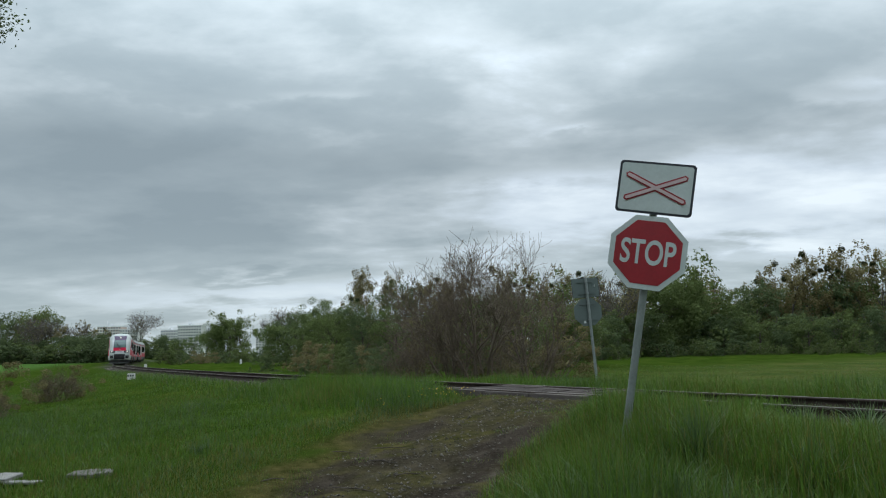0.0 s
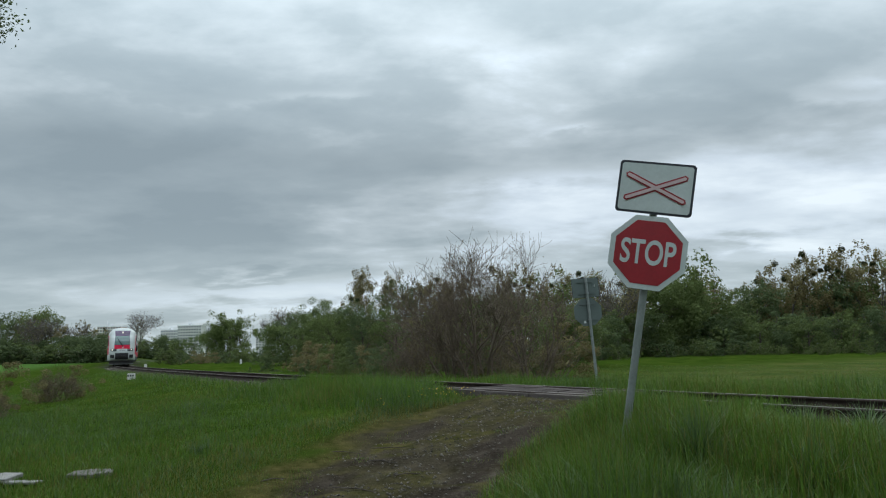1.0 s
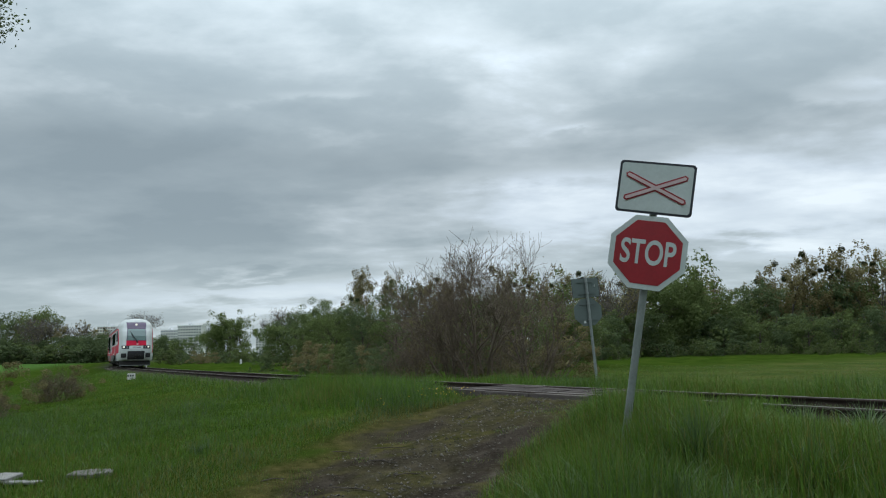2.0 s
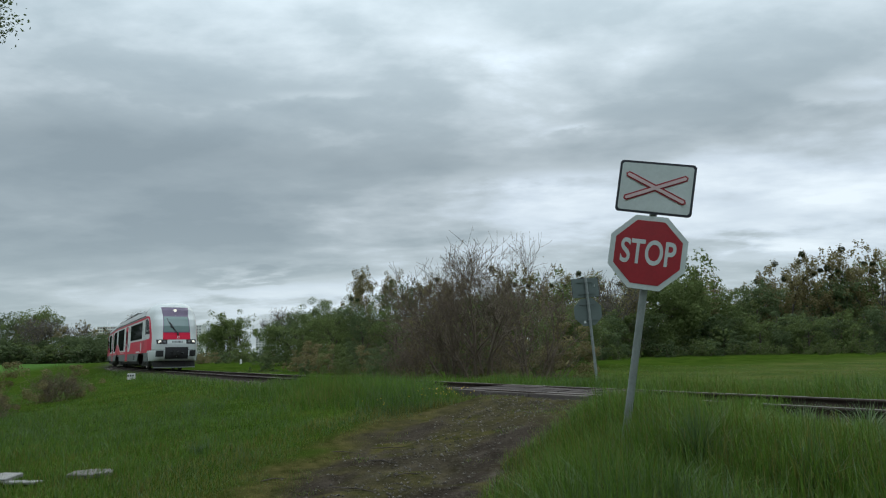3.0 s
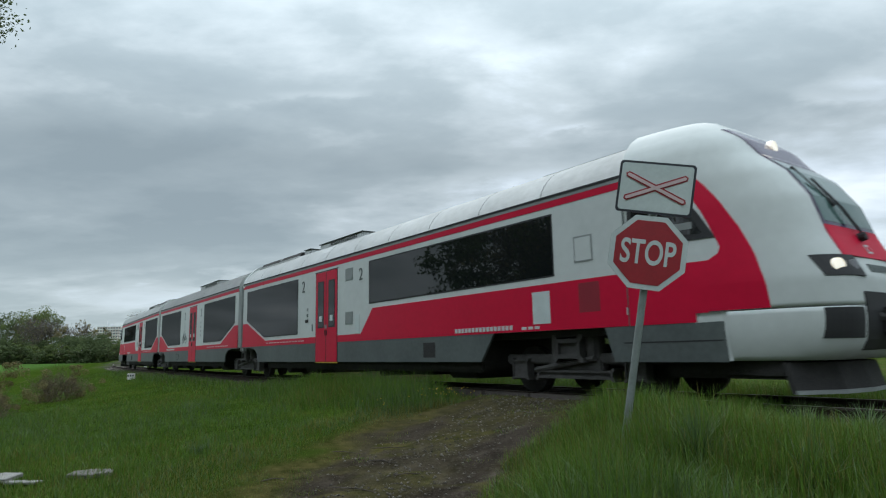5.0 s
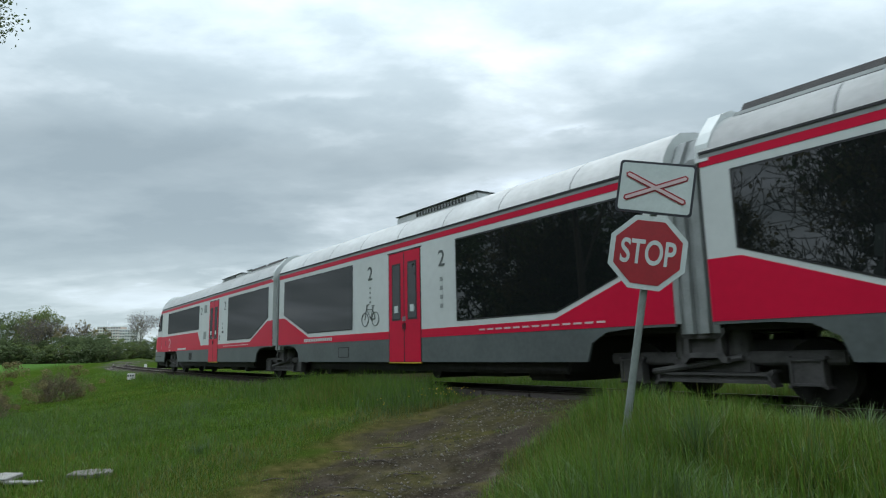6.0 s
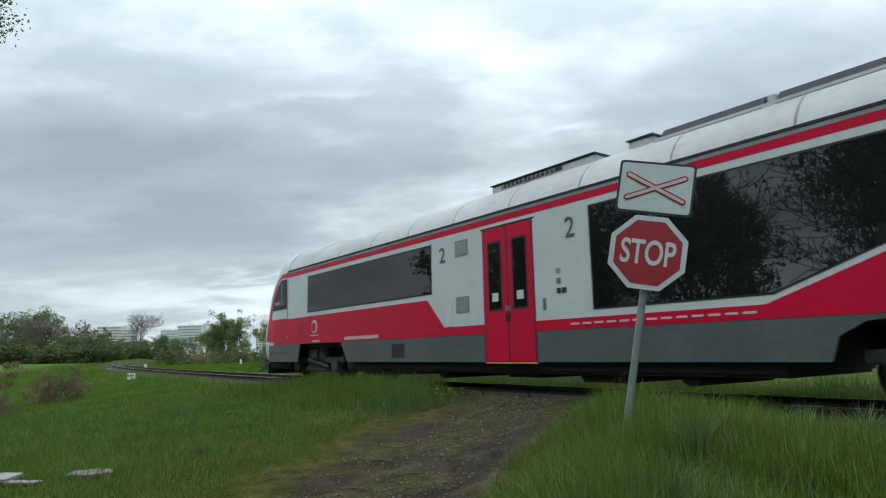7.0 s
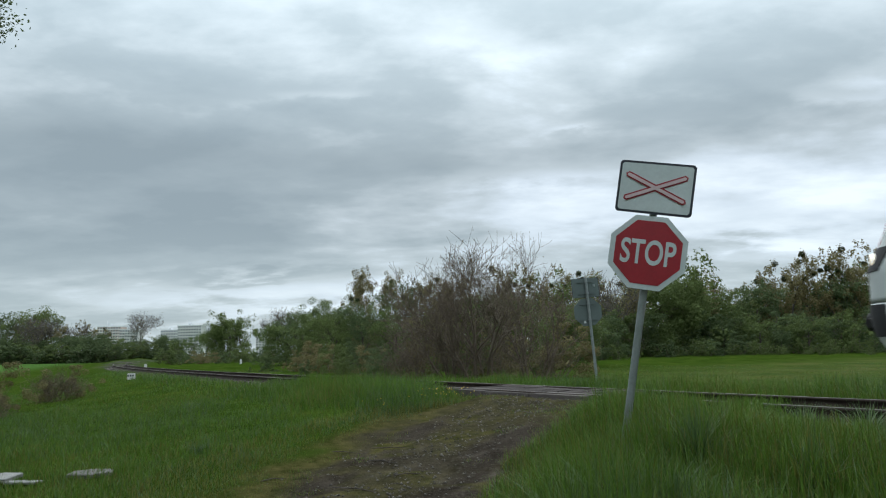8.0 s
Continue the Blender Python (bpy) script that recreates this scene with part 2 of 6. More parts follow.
    link(wet.outputs[0], b.inputs["Roughness"])
    shine = n("ShaderNodeMapRange")
    shine.inputs[3].default_value, shine.inputs[4].default_value = 0.0, 0.6
    link(attr("wet"), shine.inputs[0])
    link(shine.outputs[0], b.inputs["Specular IOR Level"])
    bp = n("ShaderNodeBump")
    bp.inputs["Strength"].default_value, bp.inputs["Distance"].default_value = 1.0, 0.07
    link(tex(14.0, 7), bp.inputs["Height"])
    link(bp.outputs[0], b.inputs["Normal"])
    return m


GROUND = ground_material()


# ---- mesh helpers ----
def part(name, bm, mat, parent=None, label="", smooth=False):
    me = bpy.data.meshes.new(name)
    bmesh.ops.recalc_face_normals(bm, faces=bm.faces)
    bm.to_mesh(me)
    bm.free()
    me.materials.append(mat)
    if smooth:
        for p in me.polygons:
            p.use_smooth = True
    ob = new(name, me)
    if parent is not None:
        ob.parent = parent
    if label:
        ob["label"] = label
    return ob


def arrays(name, verts, faces, mat, parent=None, smooth=False):
    """A mesh from numpy arrays: verts (n, 3), faces (m, 3 or 4)."""
    me = bpy.data.meshes.new(name)
    k = faces.shape[1]
    me.vertices.add(len(verts))
    me.vertices.foreach_set("co", np.ascontiguousarray(verts, dtype=np.float32).ravel())
    me.loops.add(len(faces) * k)
    me.loops.foreach_set("vertex_index", np.ascontiguousarray(faces, dtype=np.int32).ravel())
    me.polygons.add(len(faces))
    me.polygons.foreach_set("loop_start", np.arange(0, len(faces) * k, k, dtype=np.int32))
    me.update(calc_edges=True)
    me.materials.append(mat)
    if smooth:
        me.polygons.foreach_set("use_smooth", np.ones(len(faces), dtype=bool))
    ob = new(name, me)
    if parent is not None:
        ob.parent = parent
    return ob


def box(bm, x0, x1, y0, y1, z0, z1, bevel=0.0):
    r = bmesh.ops.create_cube(bm, size=1.0)
    for v in r["verts"]:
        v.co = Vector((x0 + (v.co.x + 0.5) * (x1 - x0), y0 + (v.co.y + 0.5) * (y1 - y0), z0 + (v.co.z + 0.5) * (z1 - z0)))
    if bevel:
        es = list({e for v in r["verts"] for e in v.link_edges})
        bmesh.ops.bevel(bm, geom=es, offset=bevel, segments=2, affect="EDGES")
    return bm


def tube(bm, a, b, r0, r1=None, seg=8):
    a, b = Vector(a), Vector(b)
    r1 = r0 if r1 is None else r1
    d = b - a
    m = Matrix.Translation((a + b) / 2) @ d.to_track_quat("Z", "Y").to_matrix().to_4x4()
    bmesh.ops.create_cone(bm, cap_ends=True, segments=seg, radius1=r0, radius2=r1, depth=d.length, matrix=m)
    return bm


def slab(bm, poly, place, depth):
    """A flat polygon given in 2D, put in space by place(a, b, d), with thickness from d = 0 to depth."""
    lo = [bm.verts.new(place(a, b, 0.0)) for a, b in poly]
    hi = [bm.verts.new(place(a, b, depth)) for a, b in poly]
    bm.faces.new(hi)
    bm.faces.new(lo[::-1])
    for i in range(len(poly)):
        j = (i + 1) % len(poly)
        bm.faces.new((lo[i], lo[j], hi[j], hi[i]))
    return bm


# ---- the track's line ----
GRADE = -0.00283
STEP = 0.5
S = np.arange(-260.0, 140.01, STEP)


def track_line():
    q = np.clip(S, -150, 32) / 100
    k = 0.00102 - 0.00526 * q - 0.00698 * q ** 2 - 0.00268 * q ** 3
    k = np.where(S > 32, k * np.clip((60 - S) / 28, 0, 1), k)
    th = np.concatenate([[0], np.cumsum((k[1:] + k[:-1]) / 2 * STEP)])
    i0 = int(round(260 / STEP))
    th = th - th[i0] - 0.94139
    c, s = np.cos(th), np.sin(th)
    x = np.concatenate([[0], np.cumsum((c[1:] + c[:-1]) / 2 * STEP)])
    y = np.concatenate([[0], np.cumsum((s[1:] + s[:-1]) / 2 * STEP)])
    return x - x[i0], y - y[i0] + 15.90433, th


TX, TY, TH = track_line()


def on_track(s, lat=0.0, z=0.0):
    """The point of the track at arc length s, lat to its left, z over the rail heads."""
    x, y, th = np.interp(s, S, TX), np.interp(s, S, TY), np.interp(s, S, TH)
    return Vector((x - math.sin(th) * lat, y + math.cos(th) * lat, GRADE * s + z))


def track_frame(x, y):
    """Arc length and signed distance (positive: on the camera's side) of points from the track."""
    x, y = np.atleast_1d(np.asarray(x, float)), np.atleast_1d(np.asarray(y, float))
    out_s, out_d = np.empty(x.shape), np.empty(x.shape)
    sx, sy, ss, st = TX[::2], TY[::2], S[::2], TH[::2]
    for i in range(0, len(x), 4000):
        dx, dy = x[i:i + 4000, None] - sx, y[i:i + 4000, None] - sy
        j = np.argmin(dx * dx + dy * dy, axis=1)
        r = np.arange(len(j))
        ex, ey = dx[r, j], dy[r, j]
        out_s[i:i + 4000] = ss[j] + ex * np.cos(st[j]) + ey * np.sin(st[j])
        out_d[i:i + 4000] = ex * np.sin(st[j]) - ey * np.cos(st[j])
    return out_s, out_d


def smooth(t):
    t = np.clip(t, 0, 1)
    return t * t * (3 - 2 * t)


# ---- the ground ----
PATH = [(-2.0, 1.5), (-1.5, 4.0), (-1.05, 5.6), (-0.3, 7.9), (0.6, 9.9), (1.7, 11.7), (2.35, 12.6)]
PATH_HALF = [1.35, 1.32, 1.34, 1.60, 1.62, 1.45, 1.3]


def path_dist(x, y):
    """Distance from the dirt path's middle over its half width."""
    best = np.full(np.shape(x), 99.0)
    for (a, b), h0, h1 in zip(zip(PATH, PATH[1:]), PATH_HALF, PATH_HALF[1:]):
        dx, dy = b[0] - a[0], b[1] - a[1]
        t = np.clip(((x - a[0]) * dx + (y - a[1]) * dy) / (dx * dx + dy * dy), 0, 1)
        d = np.hypot(x - a[0] - t * dx, y - a[1] - t * dy) / (h0 + t * (h1 - h0))
        best = np.minimum(best, d)
    return best


def wave(x, y, f, seed):
    """Smooth uneven waves between about -1 and 1."""
    out = 0.0
    for k in range(6):
        a = seed * 12.9898 + k * 78.233
        ang, ph = math.tau * (math.sin(a) * 43758.5453 % 1.0), math.tau * (math.sin(a * 1.7 + 1) * 24634.63 % 1.0)
        g = f * (0.6 + 0.35 * k)
        out = out + np.sin((x * math.cos(ang) + y * math.sin(ang)) * g + ph) / (1 + 0.25 * k)
    return out / 2.6


def height(x, y):
    x, y = np.atleast_1d(np.asarray(x, float)), np.atleast_1d(np.asarray(y, float))
    s, d = track_frame(x, y)
    zt = GRADE * np.clip(s, -200, 60)
    r = np.hypot(x, y)
    left = smooth((-s - 8) / 26)
    drop = 0.50 + 0.62 * left
    near = -0.20 - drop * smooth((d - 1.75) / (6.5 + 1.5 * left))
    far = -0.20 - 0.42 * smooth((-d - 2.2) / 5.0) * smooth((s + 30) / 25) - 0.1 * smooth((-d - 2.2) / 6)
    z = zt + np.where(d > 0, near, far) + 0.20 * smooth((x - 0.4) / 1.2) * smooth((d - 2) / 2) * smooth((8 - d) / 2)
    z = z + smooth((r - 60) / 170) * np.where(d > 0, 1.35, 0.1) + smooth((r - 120) / 150) * 0.5 * (d <= 0)
    z = z + smooth((r - 400) / 2500) * 6.0
    soft = smooth((np.abs(d) - 2.0) / 3.0)
    z = z + soft * (0.06 * wave(x, y, 0.55, 1.3) + 0.025 * wave(x, y, 1.7, 4.1))
    p = path_dist(x, y)
    lane = smooth((1.25 - p) / 0.5)
    z = z - lane * 0.07 * soft + lane * (0.018 * wave(x, y, 5.0, 2.2) + 0.012 * wave(x, y, 9.0, 0.2))
    # the path climbs to the deck of the crossing
    lift = smooth((1.15 - p) / 0.4) * smooth((3.2 - np.abs(d)) / 2.0)
    z = z + lift * 0.155
    # bed of the track lies under the deck and the sleepers
    z = np.where(np.abs(d) < 1.3, np.minimum(z, zt - 0.17), z)
    return z


def h_at(x, y):
    return float(height([x], [y])[0])


def make_ground():
    def axis(lo, hi, near_lo, near_hi, step, growth):
        a = list(np.arange(near_lo, near_hi + 1e-6, step))
        d, v = step, near_hi
        while v < hi:
            d *= growth
            v += d
            a.append(v)
        d, v = step, near_lo
        while v > lo:
            d *= growth
            v -= d
            a.insert(0, v)
        return np.array(a)

    ax = axis(-3500, 3500, -9, 12, 0.13, 1.055)
    ay = axis(-900, 4200, 2.0, 19, 0.13, 1.05)
    gx, gy = np.meshgrid(ax, ay)
    x, y = gx.ravel(), gy.ravel()
    z = height(x, y)
    nx, ny = len(ax), len(ay)
    i = (np.arange(ny - 1)[:, None] * nx + np.arange(nx - 1)).ravel()
    faces = np.stack([i, i + 1, i + nx + 1, i + nx], 1)
    ob = arrays("ground", np.stack([x, y, z], 1), faces, GROUND, smooth=True)
    s, d = track_frame(x, y)
    p = path_dist(x, y)
    nz = 0.20 * wave(x, y, 2.3, 0.7) + 0.14 * wave(x, y, 5.1, 3.3)
    lane = smooth((1.08 - p + nz) / 0.35)
    rut = np.exp(-((p - 0.52) / 0.26) ** 2)
    crown = smooth((8.5 - y) / 4 + 0.9)
    values = {
        "path": lane * np.clip(0.50 + 0.5 * rut * crown + 0.5 * smooth((7.5 - y) / 3) + 1.1 * nz, 0, 1) * (np.abs(d) > 1.0),
        "verge": smooth((1.55 - p + nz) / 0.5),
        "ballast": smooth((1.75 - np.abs(d) + nz) / 0.5),
        "crop": smooth((d - 14) / 3) * smooth((-s - 22) / 6),
        "meadow": smooth((-d - 8) / 5) * smooth((s + 20) / 15),
        "wet": np.exp(-(((x + 2.0) / 0.30) ** 2 + ((y - 5.95) / 0.09) ** 2)) + 0.5 * np.exp(-(((x + 1.5) / 0.3) ** 2 + ((y - 5.75) / 0.08) ** 2)),
    }
    for name, v in values.items():
        a = ob.data.attributes.new(name, "FLOAT", "POINT")
        a.data.foreach_set("value", np.clip(v, 0, 1).astype(np.float32))
    return tagged(ob, "green meadow and dirt ground crossed by a railway", "ground", kind="structure")


make_ground()


# ---- the railway track ----
def sweep(name, prof, s0, s1, lat, mat, parent, step=1.0):
    ss = np.arange(s0, s1 + 1e-6, step)
    v = np.array([on_track(s, lat + a, b) for s in ss for a, b in prof])
    k = len(prof)
    i = (np.arange(len(ss) - 1)[:, None] * k + np.arange(k)).ravel()
    j = (np.arange(len(ss) - 1)[:, None] * k + (np.arange(k) + 1) % k).ravel()
    return arrays(name, v, np.stack([i, j, j + k, i + k], 1), mat, parent)


def make_track():
    track = tagged(new("railway_track"), "rusty single railway track curving through grass", "railway track", kind="structure")
    web = [(-0.065, -0.17), (0.065, -0.17), (0.065, -0.15), (0.012, -0.13), (0.012, -0.045), (0.036, -0.035), (0.036, -0.004), (-0.036, -0.004), (-0.036, -0.035), (-0.012, -0.045), (-0.012, -0.13), (-0.065, -0.15)]
    head = [(-0.030, -0.003), (0.030, -0.003), (0.026, 0.0), (-0.026, 0.0)]
    for lat in (-0.752, 0.752):
        rail = sweep("rail", web, -215, 60, lat, STEEL, track)
        sweep("rail_head", head, -215, 60, lat, RAILTOP, rail)
    bm = bmesh.new()
    box(bm, -0.12, 0.12, -1.25, 1.25, -0.10, 0.0, 0.012)
    first = part("sleeper", bm, SLEEPER, track)
    rng = random.Random(4)
    k = 0
    for i in range(330):
        s = -150 + i * 0.62
        if s > 52:
            break
        if 1.3 < s < 5.5:
            continue
        th = float(np.interp(s, S, TH))
        ob = first if k == 0 else new("sleeper", first.data)
        ob.parent = track
        ob.matrix_basis = Matrix.Translation(on_track(s, rng.uniform(-0.03, 0.03), -0.165)) @ pose(0, 0, 0, 0, 0, math.degrees(th) + rng.uniform(-1, 1))
        k += 1
    # timber deck of the level crossing
    deck = tagged(new("crossing_deck"), "weathered grey timber level crossing deck between the rails", "crossing deck", kind="structure")
    meshes = []
    for w in range(4):
        bm = bmesh.new()
        box(bm, -0.65, 0.65, -0.115, 0.115, -0.15, 0.0, 0.015)
        for v in bm.verts:
            v.co.z += rng.uniform(-0.006, 0.006)
        meshes.append(bm)
    data = [None] * 4
    for row, lat in enumerate((-0.57, -0.335, -0.10, 0.135, 0.37, 0.60, -0.93)):
        for c in (2.03, 3.35, 4.67):
            w = rng.randrange(4)
            s = c + rng.uniform(-0.04, 0.04)
            if data[w] is None:
                ob = part("plank", meshes[w], DECK, deck)
                data[w] = ob.data
            else:
                ob = new("plank", data[w])
                ob.parent = deck
            th = math.degrees(float(np.interp(s, S, TH)))
            ob.matrix_basis = Matrix.Translation(on_track(s, lat, rng.uniform(-0.03, -0.012))) @ pose(0, 0, 0, rng.uniform(-0.8, 0.8), 0, th + rng.uniform(-0.3, 0.3))
    return track


make_track()


# ---- the train ----
LENGTH, PIV, BOG = 57.06, 20.88, 4.45
HALF = 1.44
Z_SK, Z_RED0, Z_RED1, Z_MID, Z_CT = 0.566, 1.10, 1.28, 1.90, 3.416
U_CAB, U_END = 2.98, 20.60
ROOF = [(1.44, 3.416), (1.40, 3.54), (1.29, 3.71), (1.13, 3.87), (0.93, 3.995), (0.5, 4.085), (0.0, 4.105)]
DOME = [(1.44, 3.416), (1.41, 3.58), (1.31, 3.79), (1.14, 4.0), (0.93, 4.14), (0.5, 4.235), (0.0, 4.255)]


def half_width(z):
    if z <= 1.1:
        return 1.38 + 0.06 * float(smooth((z - 0.45) / 0.6))
    if z <= Z_CT:
        return HALF
    return float(np.interp(z, [p[1] for p in DOME], [p[0] for p in DOME]))


NOSE_Z = [0.56, 0.68, 0.85, 1.1, 1.6, 2.17, 2.7, 3.1, 3.4, 3.7, 3.93, 4.1, 4.2, 4.255]
NOSE_U = [0.384, 0.176, 0.089, 0.063, 0.082, 0.353, 0.524, 0.787, 1.125, 1.34, 1.61, 1.818, 2.056, 2.195]


def nose_front(z):
    return float(np.interp(z, NOSE_Z, NOSE_U))


FLAT, TAPER, ROUND = 7.487, 1.071, 1.808


def nose_u(y, z):
    """How far back the nose's skin lies at the offset y and the height z."""
    w = half_width(z)
    q = min(abs(y) / max(w, 1e-3), 1.0)
    e = min(ROUND, U_CAB - nose_front(z))
    return nose_front(z) + e * (1 - (1 - q ** FLAT) ** (1 / TAPER))


def nose_y(u, z):
    w = half_width(z)
    e = min(ROUND, U_CAB - nose_front(z))
    q = min(max((u - nose_front(z)) / e, 0.0), 1.0)
    return w * (1 - (1 - q) ** TAPER) ** (1 / FLAT)


def nose_shell(z0, z1, rows, mat, parent, name, u_end=U_CAB, smooth_it=True, inset=0.0):
    """The nose's skin from side to side between two heights."""
    cols = []
    for i in range(7):
        cols.append(("side", i / 6))
    for i in range(1, 29):
        cols.append(("bow", math.pi / 2 * (1 - i / 14)))
    for i in range(1, 7):
        cols.append(("side2", i / 6))
    bm = bmesh.new()
    grid = []
    for r in range(rows + 1):
        z = z0 + (z1 - z0) * r / rows
        w, uf = half_width(z) - inset, nose_front(z) + inset
        e = min(ROUND, U_CAB - uf)
        line = []
        for kind, q in cols:
            if kind == "side":
                u, y = u_end + (uf + e - u_end) * q, w
            elif kind == "side2":
                u, y = uf + e + (u_end - uf - e) * q, -w
            else:
                y = w * math.copysign(abs(math.sin(q)) ** (2 / FLAT), math.sin(q))
                u = uf + e * (1 - abs(math.cos(q)) ** (2 / TAPER))
            line.append(bm.verts.new((-u, y, z)))
        grid.append(line)
    for a, b in zip(grid, grid[1:]):
        for i in range(len(a) - 1):
            bm.faces.new((a[i], a[i + 1], b[i + 1], b[i]))
        bm.faces.new((a[0], b[0], b[-1], a[-1]))
    bm.faces.new(grid[0])
    bm.faces.new(grid[-1][::-1])
    bmesh.ops.remove_doubles(bm, verts=bm.verts, dist=0.0005)
    return part(name, bm, mat, parent, smooth=smooth_it)


def nose_patch(name, mat, parent, z0, z1, left, right, rows=10, cols=12, proud=0.012, side=0, label=""):
    """A panel on the nose's skin. side 0: left/right give offsets y by height; +1 or -1: they give setbacks u on that flank."""
    bm = bmesh.new()
    grid = []
    for r in range(rows + 1):
        z = z0 + (z1 - z0) * r / rows
        a, b = left(z), right(z)
        line = []
        for c in range(cols + 1):
            q = a + (b - a) * c / cols
            if side:
                p = Vector((-q, side * (nose_y(q, z) + 0.0), z))
                o = Vector((0.0, side * 1.0, 0.0)) if q > nose_front(z) + 0.5 else Vector((0.5, side * 0.8, 0.1))
            else:
                p = Vector((-nose_u(q, z), q, z))
                o = Vector((0.9, 0.45 * q, 0.35))
            line.append((bm.verts.new(p + o * proud), bm.verts.new(p - o * 0.03)))
        grid.append(line)
    n = len(grid[0])
    for a, b in zip(grid, grid[1:]):
        for i in range(n - 1):
            bm.faces.new((a[i][0], a[i + 1][0], b[i + 1][0], b[i][0]))
            bm.faces.new((a[i][1], b[i][1], b[i + 1][1], a[i + 1][1]))
        for i in (0, n - 1):
            bm.faces.new((a[i][0], b[i][0], b[i][1], a[i][1]))
    for g in (grid[0], grid[-1]):
        for i in range(n - 1):
            bm.faces.new((g[i][0], g[i][1], g[i + 1][1], g[i + 1][0]))
    return part(name, bm, mat, parent, label, smooth=False)


def flank(name, poly, mat, parent, sg, proud=0.006, deep=0.02, label=""):
    """A flat panel on the flank sg (+1 left, -1 right), its outline in (u, z)."""
    bm = bmesh.new()
    slab(bm, poly, lambda a, b, d: Vector((-a, sg * (HALF - deep + d), b)), deep + proud)
    return part(name, bm, mat, parent, label)


def rect(u0, u1, z0, z1):
    return [(u0, z0), (u1, z0), (u1, z1), (u0, z1)]


def shell(u0, u1, parent, z0=Z_RED0):
    """The plain box of a car's body with its rounded roof."""
    side = [(-y, z) for y, z in ROOF] + [(y, z) for y, z in ROOF[-2::-1]]
    prof = [(-HALF, z0)] + side + [(HALF, z0)]
    bm = bmesh.new()
    a = [bm.verts.new((-u0, y, z)) for y, z in prof]
    b = [bm.verts.new((-u1, y, z)) for y, z in prof]
    for i in range(len(prof)):
        j = (i + 1) % len(prof)
        bm.faces.new((a[i], a[j], b[j], b[i]))
    bm.faces.new(a)
    bm.faces.new(b[::-1])
    return part("body", bm, WHITE, parent)


def roof_skin(u0, u1, parent):
    """Roof panels with seams between them, the seams' shade laid on as grey strips."""
    n = max(1, round((u1 - u0) / 1.75))
    w = (u1 - u0) / n
    for i in range(n):
        bm = bmesh.new()
        line = [(y * 1.004, z + 0.006) for y, z in ROOF]
        line = line + [(-y, z) for y, z in line[-2::-1]]
        p, q = u0 + i * w + 0.006, u0 + (i + 1) * w - 0.006
        a = [bm.verts.new((-p, y, z)) for y, z in line]
        b = [bm.verts.new((-q, y, z)) for y, z in line]
        for k in range(len(line) - 1):
            bm.faces.new((a[k], a[k + 1], b[k + 1], b[k]))
        bmesh.ops.solidify(bm, geom=bm.faces[:], thickness=0.012)
        part("roof_panel", bm, ROOFW, parent, smooth=True)
        if i:
            # grey strip over the seam, painted for the shade its shallow gap lacks
            bm = bmesh.new()
            line = [(y * 1.006, z + 0.009) for y, z in ROOF]
            line = line + [(-y, z) for y, z in line[-2::-1]]
            a = [bm.verts.new((-p + 0.020, y, z)) for y, z in line]
            b = [bm.verts.new((-p - 0.008, y, z)) for y, z in line]
            for k in range(len(line) - 1):
                bm.faces.new((a[k], a[k + 1], b[k + 1], b[k]))
            bmesh.ops.solidify(bm, geom=bm.faces[:], thickness=0.006)
            part("roof_seam", bm, BELLOWS, parent)
    for sg in (-1, 1):
        flank("roof_gutter", rect(u0, u1, Z_CT - 0.012, Z_CT + 0.024), BLACK, parent, sg, 0.02)
        flank("cantrail", rect(u0, u1, Z_CT - 0.075, Z_CT - 0.014), BELLOWS, parent, sg, 0.008)


def glazed(poly, parent, sg):
    """A tinted side window with its rubber frame."""
    us, zs = [p[0] for p in poly], [p[1] for p in poly]
    cu, cz = (min(us) + max(us)) / 2, (min(zs) + max(zs)) / 2
    w = flank("window", poly, GLASS, parent, sg, 0.009, label="dark tinted side window")
    out = [(cu + (u - cu) * (1 + 0.03 / (max(us) - cu)), cz + (z - cz) * (1 + 0.03 / (max(zs) - cz))) for u, z in poly]
    flank("window_seal", out, BLACK, w, sg, 0.005)
    return w


